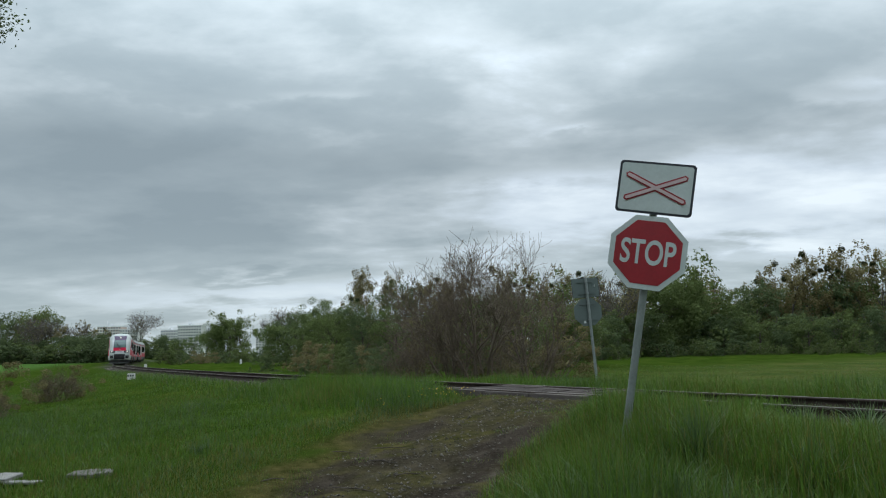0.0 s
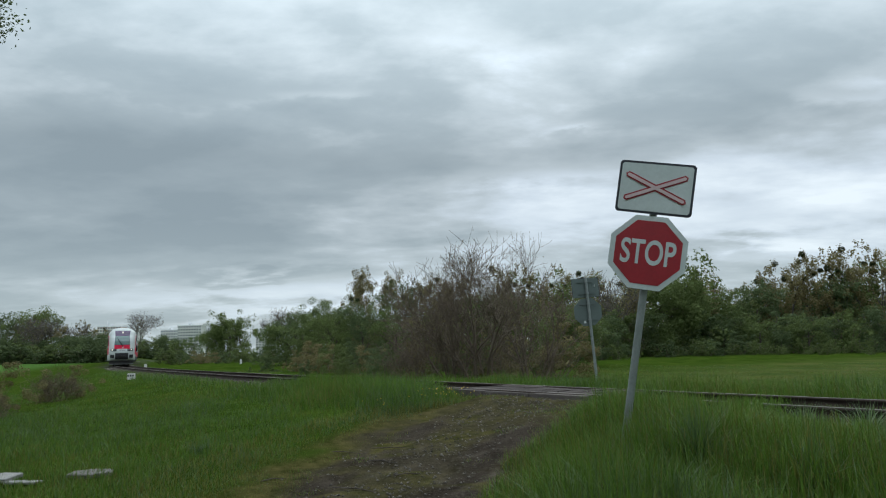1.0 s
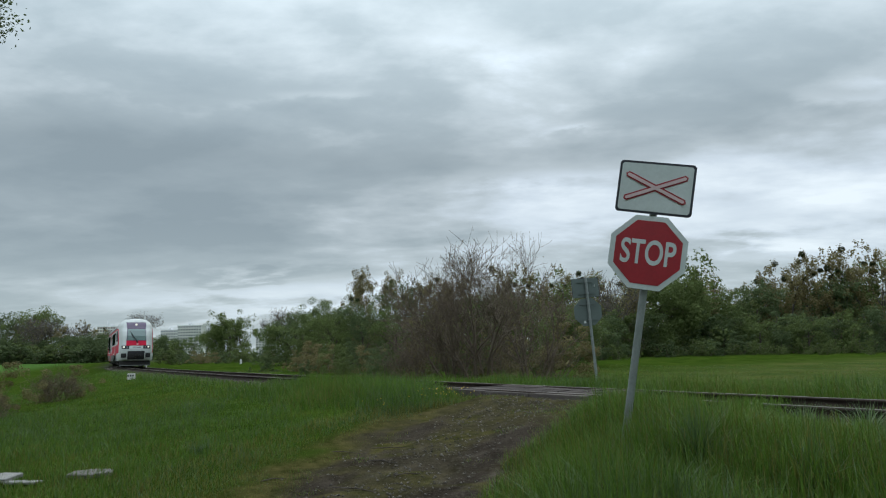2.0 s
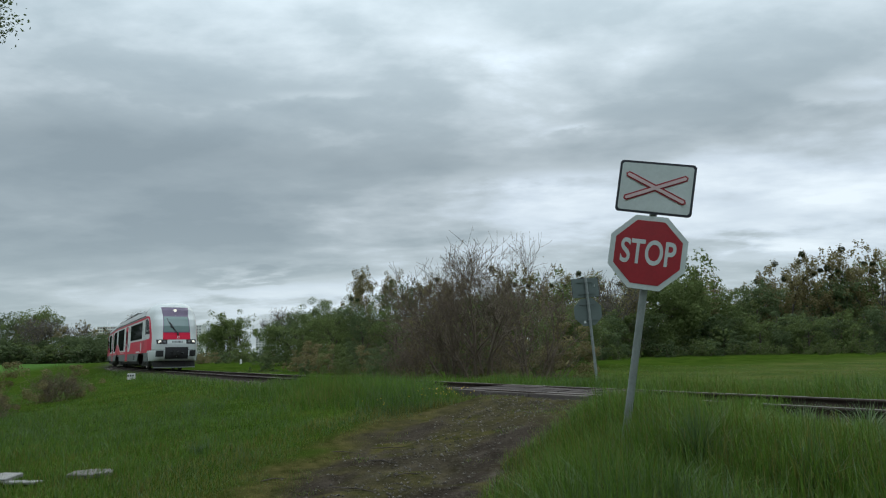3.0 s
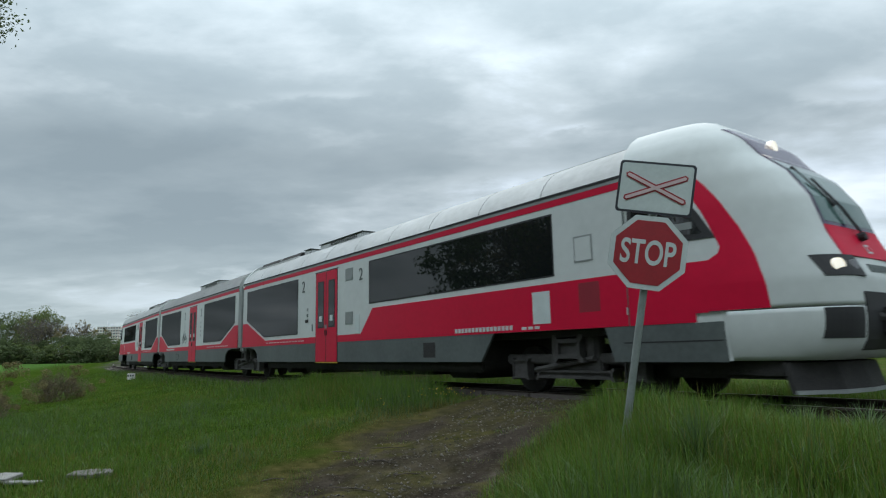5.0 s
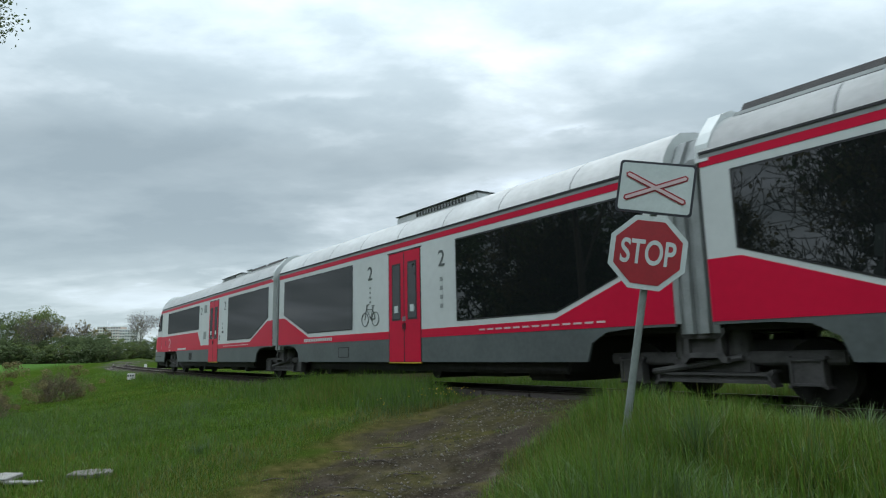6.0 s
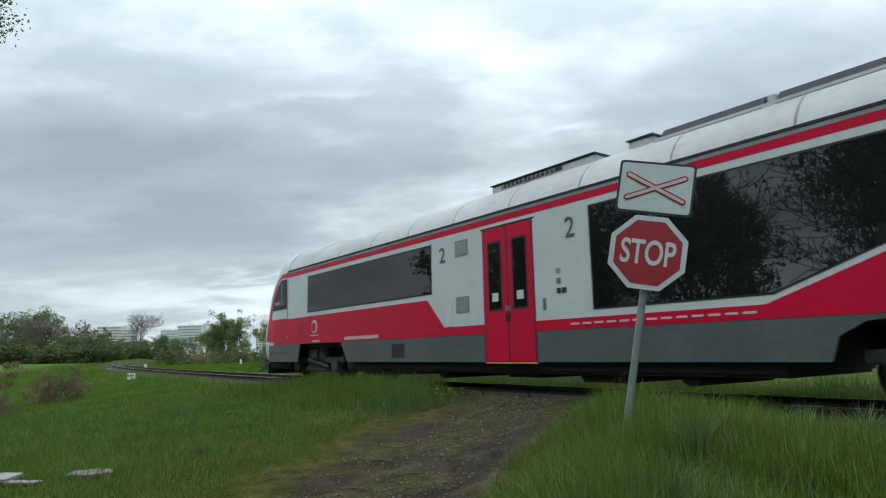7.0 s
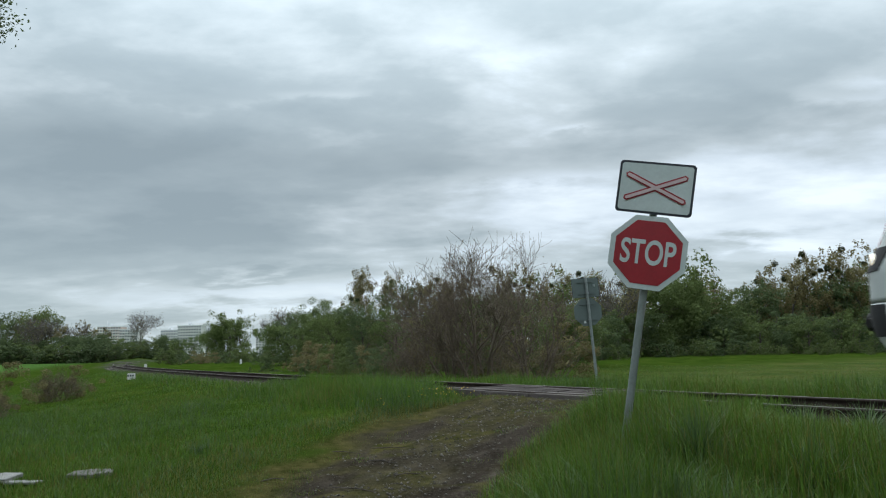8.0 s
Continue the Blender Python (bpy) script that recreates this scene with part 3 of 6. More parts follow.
def door(u0, u1, parent, sg):
    d = flank("door", rect(u0, u1, Z_SK, 3.123), RED, parent, sg, 0.004, label="red double-leaf passenger door")
    mid = (u0 + u1) / 2
    flank("door_top_trim", rect(u0 - 0.05, u1 + 0.05, 3.13, 3.155), BLACK, d, sg, 0.012)
    for a, b in ((u0 + 0.02, mid - 0.02), (mid + 0.02, u1 - 0.02)):
        flank("door_leaf", rect(a, b, Z_SK + 0.02, 3.10), RED, d, sg, 0.012)
        flank("door_window_frame", rect(a + 0.12, b - 0.13, 1.52, 2.86), BLACK, d, sg, 0.015)
        flank("door_window", rect(a + 0.16, b - 0.17, 1.56, 2.82), GLASS, d, sg, 0.018)
        flank("door_sticker", rect(a + 0.24, b - 0.24, 1.70, 1.86), SIGNWHITE, d, sg, 0.021)
        flank("door_pull", rect(mid - 0.06 if b < mid else mid + 0.04, mid - 0.04 if b < mid else mid + 0.06, 1.3, 1.45), BLACK, d, sg, 0.03)
    flank("door_seam", rect(mid - 0.02, mid + 0.02, Z_SK, 3.10), BLACK, d, sg, 0.009)
    flank("door_edge", rect(u0 - 0.012, u0 + 0.012, Z_SK, 3.123), BLACK, d, sg, 0.007)
    flank("door_edge", rect(u1 - 0.012, u1 + 0.012, Z_SK, 3.123), BLACK, d, sg, 0.007)
    flank("door_sill", rect(u0, u1, Z_SK - 0.03, Z_SK - 0.005), DANDELION, d, sg, 0.01)
    flank("door_button", rect(mid - 0.07, mid + 0.07, 1.50, 1.60), CHROME, d, sg, 0.022)
    return d


def letters(text, size, mat, parent, place, name="lettering", depth=0.004, squeeze=1.0, bold=0.0):
    """Lettering as mesh, put in place by a matrix."""
    cu = bpy.data.curves.new(name, "FONT")
    cu.body, cu.size, cu.extrude, cu.offset = text, size, depth, bold
    cu.align_x, cu.align_y = "CENTER", "CENTER"
    tmp = bpy.data.objects.new(name, cu)
    scene.collection.objects.link(tmp)
    dg = bpy.context.evaluated_depsgraph_get()
    dg.update()
    me = bpy.data.meshes.new_from_object(tmp.evaluated_get(dg))
    bpy.data.objects.remove(tmp)
    me.materials.clear()
    me.materials.append(mat)
    ob = new(name, me)
    ob.parent = parent
    ob.matrix_basis = place @ Matrix.Diagonal((squeeze, 1, 1, 1))
    return ob


def flank_text(text, u, z, size, mat, parent, sg):
    m = Matrix(((-sg, 0, 0, -u), (0, 0, sg, sg * (HALF + 0.008)), (0, 1, 0, z), (0, 0, 0, 1)))
    return letters(text, size, mat, parent, m, "class_number")


def bars(u0, u1, z, h, n, mat, parent, sg, name="marking"):
    w = (u1 - u0) / n
    for i in range(n):
        flank(name, rect(u0 + i * w, u0 + i * w + w * 0.7, z - h / 2, z + h / 2), mat, parent, sg, 0.010)


def bogie(parent, u):
    """A bogie: frames, axle boxes, springs, and two wheelsets that turn."""
    bm = bmesh.new()
    for sg in (-1, 1):
        y = sg * 1.0
        box(bm, -u - 1.75, -u + 1.75, y - 0.08, y + 0.08, 0.52, 0.70, 0.03)
        box(bm, -u - 0.6, -u + 0.6, y - 0.10, y + 0.10, 0.40, 0.62, 0.03)
        for a in (-1.3, 1.3):
            box(bm, -u + a - 0.2, -u + a + 0.2, y - 0.02, y + sg * 0.0 + 0.16 * sg + 0.02, 0.27, 0.60, 0.03)
        tube(bm, (-u - 0.4, y, 0.62), (-u - 0.4, y, 1.02), 0.16, seg=12)
        tube(bm, (-u + 0.4, y, 0.62), (-u + 0.4, y, 1.02), 0.16, seg=12)
        tube(bm, (-u - 0.9, y + sg * 0.14, 0.42), (-u + 0.5, y + sg * 0.14, 0.62), 0.05, seg=8)
    box(bm, -u - 0.5, -u + 0.5, -1.0, 1.0, 0.55, 0.85, 0.04)
    box(bm, -u - 0.85, -u + 0.85, -0.62, 0.62, 0.26, 0.6, 0.06)
    for sg in (-1, 1):
        box(bm, -u - 0.28, -u + 0.28, sg * 1.02, sg * 1.2, 0.62, 0.95, 0.07)
        box(bm, -u - 0.85, -u + 0.85, sg * 0.98, sg * 1.12, 0.28, 0.42, 0.04)
    b = part("bogie", bm, BOGIE, parent, "dusty grey steel bogie frame")
    wheels = []
    for a in (-1.3, 1.3):
        bm = bmesh.new()
        tube(bm, (0, -1.0, 0), (0, 1.0, 0), 0.08, seg=10)
        for sg in (-1, 1):
            tube(bm, (0, sg * 0.69, 0), (0, sg * 0.82, 0), 0.42, seg=28)
            tube(bm, (0, sg * 0.66, 0), (0, sg * 0.69, 0), 0.45, seg=28)
            box(bm, -0.03, 0.03, sg * 0.82, sg * 0.835, -0.33, 0.33)
        w = part("wheelset", bm, UNDER, b, "worn steel wheelset")
        w.location = (-u + a, 0, 0.42)
        wheels.append((w, Vector((-u + a, 0, 0.42))))
    return wheels


def roof_unit(u0, u1, h, parent, mat, louvre=True):
    bm = bmesh.new()
    box(bm, -u1, -u0, -0.85, 0.85, 3.95, 4.065 + h, 0.03)
    unit = part("roof_unit", bm, mat, parent, "grey roof equipment box")
    bm = bmesh.new()
    box(bm, -u1 - 0.02, -u0 + 0.02, -0.88, 0.88, 4.067 + h, 4.09 + h, 0.008)
    part("unit_lid", bm, GREY, unit)
    if louvre:
        a, b = u0 + (u1 - u0) * 0.12, u0 + (u1 - u0) * 0.72
        n = int((b - a) / 0.12)
        for sg in (-1, 1):
            bm = bmesh.new()
            box(bm, -b, -a, sg * 0.84, sg * 0.858, 4.07, 4.035 + h)
            grille = part("grille", bm, UNDER, unit)
            for i in range(n):
                u = a + 0.05 + i * 0.12
                bm = bmesh.new()
                box(bm, -u - 0.02, -u + 0.02, sg * 0.845, sg * 0.872, 4.07, 4.035 + h)
                part("slat", bm, BELLOWS, grille)
    return unit


def equipment_box(u, i, car):
    """A container hung under the floor, or a fat cross pipe."""
    bm = bmesh.new()
    if i % 3 == 2:
        tube(bm, (-u, -1.1, 0.38), (-u, 1.1, 0.38), 0.17, seg=14)
    else:
        box(bm, -u - 0.55, -u + 0.45, -1.05, 1.05, 0.22 + 0.05 * (i % 2), 0.42, 0.05)
    return part("equipment_box", bm, UNDER, car)


def end_car():
    car = tagged(new("railcar"), "red and white diesel railcar end section with driver's cab", "train", group="train sections")
    wheels = []
    shell(U_CAB, U_END, car)
    roof_skin(U_CAB, U_END, car)
    nose = nose_shell(1.235, 4.255, 52, WHITE, car, "nose")
    nose_shell(0.58, 1.222, 10, WHITE, car, "bumper", u_end=1.46)
    nose_shell(1.216, 1.24, 1, GREY, car, "bumper_seam", u_end=1.45, inset=0.012)
    # underframe between the bogies and at the ends
    bm = bmesh.new()
    box(bm, -18.4, -6.7, -1.28, 1.28, 0.36, 1.12, 0.05)
    box(bm, -2.6, -0.85, -1.15, 1.15, 0.34, 1.06, 0.05)
    box(bm, -20.55, -2.6, -1.25, 1.25, 0.98, 1.12)
    part("underframe", bm, UNDER, car)
    for i, u in enumerate((7.6, 9.2, 10.9, 13.3, 15.2, 16.9)):
        equipment_box(u, i, car)
    # snow plough under the nose
    bm = bmesh.new()
    slab(bm, [(0.74, -1.2), (0.42, -0.6), (0.36, 0.0), (0.42, 0.6), (0.74, 1.2), (0.80, 1.2), (0.80, -1.2)],
         lambda a, b, d: Vector((-a - 0.25 * d, b, 0.17 + d)), 0.38)
    plough = part("plough", bm, UNDER, car)
    bm = bmesh.new()
    slab(bm, [(0.73, -1.2), (0.41, -0.6), (0.35, 0.0), (0.41, 0.6), (0.73, 1.2), (0.76, 1.2), (0.76, -1.2)], lambda a, b, d: Vector((-a, b, 0.165 + d)), 0.05)
    part("plough_edge", bm, BELLOWS, plough, "worn grey plough edge")
    wheels += bogie(car, BOG)
    nose_patch("windscreen_frame", HEADER, nose, 2.28, 3.34, lambda z: -0.775 + 0.045 * (z - 2.28), lambda z: 0.775 - 0.045 * (z - 2.28), 16, 16, 0.008)
    nose_patch("windscreen", SCREEN, nose, 2.33, 3.29, lambda z: -0.735 + 0.045 * (z - 2.28), lambda z: 0.735 - 0.045 * (z - 2.28), 16, 16, label="greenish raked windscreen")
    nose_patch("windscreen_header", HEADER, nose, 3.345, 3.90, lambda z: -0.725 - 0.12 * (z - 3.345), lambda z: 0.725 + 0.12 * (z - 3.345), 10, 14, label="dark purple tinted header panel")
    nose_patch("bonnet_panel", RED, nose, 1.86, 2.275, lambda z: -0.775, lambda z: 0.775, 6, 14, label="red bonnet panel")
    # closed black panel on the skin, painted as the dark inside of the coupler opening
    nose_patch("coupler_hatch", BLACK, car, 0.70, 1.40, lambda z: -0.655, lambda z: 0.655, 6, 12, 0.006, label="black panel painted as the shade in the coupler recess")
    for sg in (-1, 1):
        nose_patch("bumper_vent", BLACK, car, 0.84, 1.205, lambda z: sg * 0.735, lambda z: sg * 1.135, 5, 8, 0.010)
        hl = nose_patch("headlight", BLACK, nose, 1.59, 1.86, lambda z: sg * 0.545, lambda z: sg * (1.10 + 0.10 * (z - 1.59)), 6, 10, 0.010, label="twin headlight in a black housing")
        for y, r, m in ((0.95, 0.092, LAMP), (0.71, 0.075, CHROME)):
            bm = bmesh.new()
            p = Vector((-nose_u(y, 1.725), sg * y, 1.725))
            o = Vector((0.9, sg * 0.4, 0.05)).normalized()
            tube(bm, p - o * 0.02, p + o * 0.024, r, r * 0.9, 16)
            part("lamp" if m is LAMP else "reflector", bm, m, hl, "lit warm white lamp" if m is LAMP else "")
        left = 0.5 if sg > 0 else 0.0
        # flank paint of the cab
        edge = lambda z: float(np.interp(z, [1.24, 1.54, 1.96, 2.33, 2.72, 3.04, 3.23, 3.34, 3.39], [0.90, 0.93, 1.05, 1.22, 1.45, 1.69, 1.91, 2.12, 2.5]))
        inner = lambda z: float(np.interp(z, [1.93, 1.98, 2.07, 2.37, 2.61, 3.0, 3.16, 3.24], [1.65, 1.53, 1.47, 1.59, 1.70, 1.93, 2.04, 2.25]))
        nose_patch("cab_side_red", RED, nose, 1.24, 1.93, edge, lambda z: U_CAB, 10, 14, 0.006, sg, "red cab side paint")
        nose_patch("cab_side_red", RED, nose, 1.10, 1.24, lambda z: 1.465, lambda z: U_CAB, 2, 6, 0.006, sg)
        nose_patch("cab_side_red", RED, nose, 1.93, 3.24, edge, inner, 16, 5, 0.006, sg)
        nose_patch("cab_side_red", RED, nose, 3.24, 3.39, edge, lambda z: U_CAB, 4, 12, 0.006, sg)
        cw = nose_patch("cab_window", BLACK, nose, 2.24, 3.19, lambda z: float(np.interp(z, [2.24, 2.6, 3.0, 3.19], [1.54, 1.75, 2.04, 2.30])), lambda z: 2.90, 10, 8, 0.012, sg, "black framed cab side window")
        nose_patch("pane", GLASS, cw, 2.32, 3.10, lambda z: float(np.interp(z, [2.24, 2.6, 3.0, 3.19], [1.66, 1.87, 2.14, 2.34])), lambda z: 2.38, 8, 5, 0.016, sg)
        nose_patch("pane", GLASS, cw, 2.36, 3.08, lambda z: 2.50, lambda z: 2.82, 4, 4, 0.016, sg)
        nose_patch("window_rim", BELLOWS, cw, 2.36, 3.08, lambda z: 2.44, lambda z: 2.50, 4, 2, 0.019, sg)
        nose_patch("window_rim", BELLOWS, cw, 2.40, 2.50, lambda z: 1.84, lambda z: 2.34, 2, 5, 0.019, sg)
        flank("cab_seam", rect(U_CAB - 0.008, U_CAB + 0.008, 1.1, 3.39), GREY, nose, sg, 0.010)
        # flank of the saloon
        flank("red_stripe", rect(U_CAB, U_END, 3.225, 3.342), RED, car, sg, 0.005)
        flank("red_band", [(U_CAB, Z_RED0), (U_END, Z_RED0), (U_END, 1.94), (20.12, 1.94), (18.25, 1.28), (11.42, 1.28), (10.80, 1.90), (U_CAB, 1.90)], RED, car, sg, 0.005, label="red lower side band")
        glazed(rect(4.52, 10.955, 2.043, 3.08), car, sg)
        glazed([(15.506, 1.423), (18.35, 1.423), (20.145, 2.05), (20.145, 3.08), (15.506, 3.08)], car, sg)
        door(12.76, 14.154, car, sg)
        flank_text("2", 11.40, 2.80, 0.46, GREY, car, sg)
        flank_text("2", 15.06, 2.80, 0.50, GREY, car, sg)
        flank_text("1", 3.0, 1.32, 0.16, SIGNWHITE, car, sg)
        for z in (1.55, 2.72):
            g = flank("side_grille", rect(11.85, 12.28, z, z + 0.33), GALV, car, sg, 0.008)
            flank("grille_frame", rect(11.89, 12.24, z + 0.04, z + 0.29), BELLOWS, g, sg, 0.011)
        flank("fuel_flap", rect(11.5, 11.72, 1.30, 1.78), SIGNWHITE, car, sg, 0.010)
        # flat panel, the hollow's shade is only in its darker red
        flank("step_recess", rect(3.52, 3.96, 1.36, 1.84) if sg < 0 else rect(3.94, 4.14, 1.42, 1.68), RECESS_SHADE_RED, car, sg, 0.006)
        if sg < 0:
            hatch = flank("side_hatch", rect(3.62, 4.02, 2.18, 2.62), BELLOWS, car, sg, 0.006)
            flank("hatch_lid", rect(3.65, 3.99, 2.21, 2.59), WHITE, hatch, sg, 0.010)
        flank("skirt", [(1.465, Z_SK), (3.30 + left, Z_SK), (3.46 + left, Z_RED0), (1.465, Z_RED0)], GREY, car, sg, 0.0, 0.05)
        flank("skirt_seam", rect(1.5, 3.1, 0.84, 0.86), BLACK, car, sg, 0.003)
        flank("skirt", [(6.55 + left, Z_SK), (12.74, Z_SK), (12.74, Z_RED0), (6.15 + left, Z_RED0)], GREY, car, sg, 0.0, 0.05)
        flank("skirt", [(14.17, Z_SK), (18.95, Z_SK), (19.05, 0.86), (19.35, 1.02), (19.8, 1.06), (20.6, 1.06), (20.6, Z_RED0), (14.17, Z_RED0)], GREY, car, sg, 0.0, 0.05)
        flank("skirt_vent", rect(8.1 + 2.4 * left, 8.55 + 2.6 * left, 0.66, 0.98), UNDER, car, sg, 0.004)
        bars(5.6 + 2.6 * left, 7.4 + 2.6 * left, 1.185, 0.085, 16, SIGNWHITE, car, sg)
        bars(4.9, 5.4, 1.16, 0.05, 3, SIGNWHITE, car, sg)
        bars(15.0, 18.2, 1.19, 0.032, 13, SIGNPINK, car, sg)
        for k, mat in enumerate((UNDER, SIGNBACK, BELLOWS)):
            flank("pictogram", rect(14.70, 14.80, 1.72 + 0.17 * k, 1.81 + 0.17 * k), mat, car, sg, 0.008)
        flank("pictogram", rect(14.82, 14.92, 1.72, 1.81), UNDER, car, sg, 0.008)
        flank("pictogram", rect(14.36, 14.43, 1.45, 1.66), SIGNBACK, car, sg, 0.008)
        if sg < 0:
            flank("white_panel", rect(4.62, 5.05, 1.22, 1.78), SIGNWHITE, car, sg, 0.010, label="white notice panel")
            continue
        bm = bmesh.new()
        bmesh.ops.create_circle(bm, cap_ends=False, segments=24, radius=0.19)
        ring = [v.co.copy() for v in bm.verts]
        bm.clear()
        slab(bm, [(c.x, c.y) for c in ring], lambda a, b, d: Vector((-5.0 - a, sg * (HALF + 0.006 + d), 1.58 + b)), 0.003)
        part("emblem", bm, SIGNWHITE, car)
        bm = bmesh.new()
        slab(bm, [(c.x * 0.72, c.y * 0.72) for c in ring], lambda a, b, d: Vector((-4.97 - a, sg * (HALF + 0.006 + d), 1.57 + b)), 0.006)
        part("emblem_centre", bm, RED, car)
        bars(4.72, 5.28, 1.33, 0.03, 5, SIGNWHITE, car, sg)
    # number plate bars on the bonnet
    for i in range(8):
        y = -0.27 + i * 0.078
        nose_patch("marking", GREY, nose, 1.665, 1.765, lambda z: y, lambda z: y + 0.05, 2, 2, 0.010)
    nose_patch("emblem", SIGNWHITE, nose, 1.93, 2.05, lambda z: 0.02, lambda z: 0.15, 2, 2, 0.018)
    nose_patch("emblem_centre", RED, nose, 1.955, 2.025, lambda z: 0.05, lambda z: 0.13, 2, 2, 0.022)
    # top lamp, wiper, coupler
    bm = bmesh.new()
    tube(bm, (-nose_u(0, 3.68) - 0.02, 0, 3.68), (-nose_u(0, 3.68) + 0.05, 0, 3.69), 0.10, 0.09, 16)
    part("top_lamp", bm, LAMP, nose, "lit warm white lamp")
    bm = bmesh.new()
    pts = [(0.06, 2.18), (-0.22, 2.58), (-0.45, 2.98)]
    for (y0, za), (y1, zb) in zip(pts, pts[1:]):
        for o in (0.0, 0.05):
            tube(bm, (-nose_u(y0, za) + 0.07, y0 + o, za), (-nose_u(y1, zb) + 0.07, y1 + o, zb), 0.014, seg=6)
    tube(bm, (-nose_u(0.2, 2.62) + 0.06, -0.30, 2.58), (-nose_u(0.5, 3.2) + 0.06, -0.52, 3.18), 0.022, seg=6)
    tube(bm, (-nose_u(0, 2.16), 0.06, 2.16), (-nose_u(0, 2.16) + 0.10, 0.06, 2.18), 0.06, seg=10)
    part("wiper", bm, BLACK, nose)
    bm = bmesh.new()
    box(bm, -0.3, 0.14, -0.24, 0.24, 0.86, 1.22, 0.05)
    tube(bm, (0.1, 0.06, 1.04), (0.22, 0.06, 1.04), 0.13, 0.11, 14)
    tube(bm, (-0.1, -0.35, 1.1), (0.12, 0.35, 1.02), 0.06, seg=8)
    part("coupler", bm, UNDER, car, "dark greasy automatic coupler")
    roof_unit(12.4, 15.2, 0.11, car, ROOFW)
    roof_unit(15.9, 16.4, 0.10, car, ROOFW, False)
    bm = bmesh.new()
    box(bm, -20.3, -16.5, -1.0, 1.0, 3.90, 4.02, 0.02)
    box(bm, -18.40, -18.27, -0.9, 0.9, 4.0, 4.15, 0.02)
    part("radiator_frame", bm, ROOFW, car, "pale frames of the roof radiators")
    for u0, u1 in ((16.6, 18.25), (18.42, 20.2)):
        bm = bmesh.new()
        slab(bm, [(-1.03, 3.93), (1.03, 3.93), (0.84, 4.165), (-0.84, 4.165)], lambda a, b, d: Vector((-u1 + d, a, b)), u1 - u0)
        part("radiator_cover", bm, UNDER, car, "dark louvred roof radiator cover")
    bm = bmesh.new()
    slab(bm, [(-1.455, 3.30), (-1.415, 3.56), (-1.30, 3.74), (-1.0, 4.06), (-0.7, 4.18), (0.7, 4.18), (1.0, 4.06), (1.30, 3.74), (1.415, 3.56), (1.455, 3.30)], lambda a, b, d: Vector((-20.66 + d, a, b)), 0.20)
    part("end_frame", bm, WHITE, car, "white roof frame over the gangway")
    bm = bmesh.new()
    box(bm, -5.6, -3.4, -0.6, 0.6, 4.0, 4.16, 0.05)
    part("cab_roof_fairing", bm, ROOFW, car)
    bm = bmesh.new()
    tube(bm, (-7.0, 0, 4.08), (-7.0, 0, 4.36), 0.03, 0.02, 8)
    part("aerial", bm, BLACK, car)
    return car, wheels


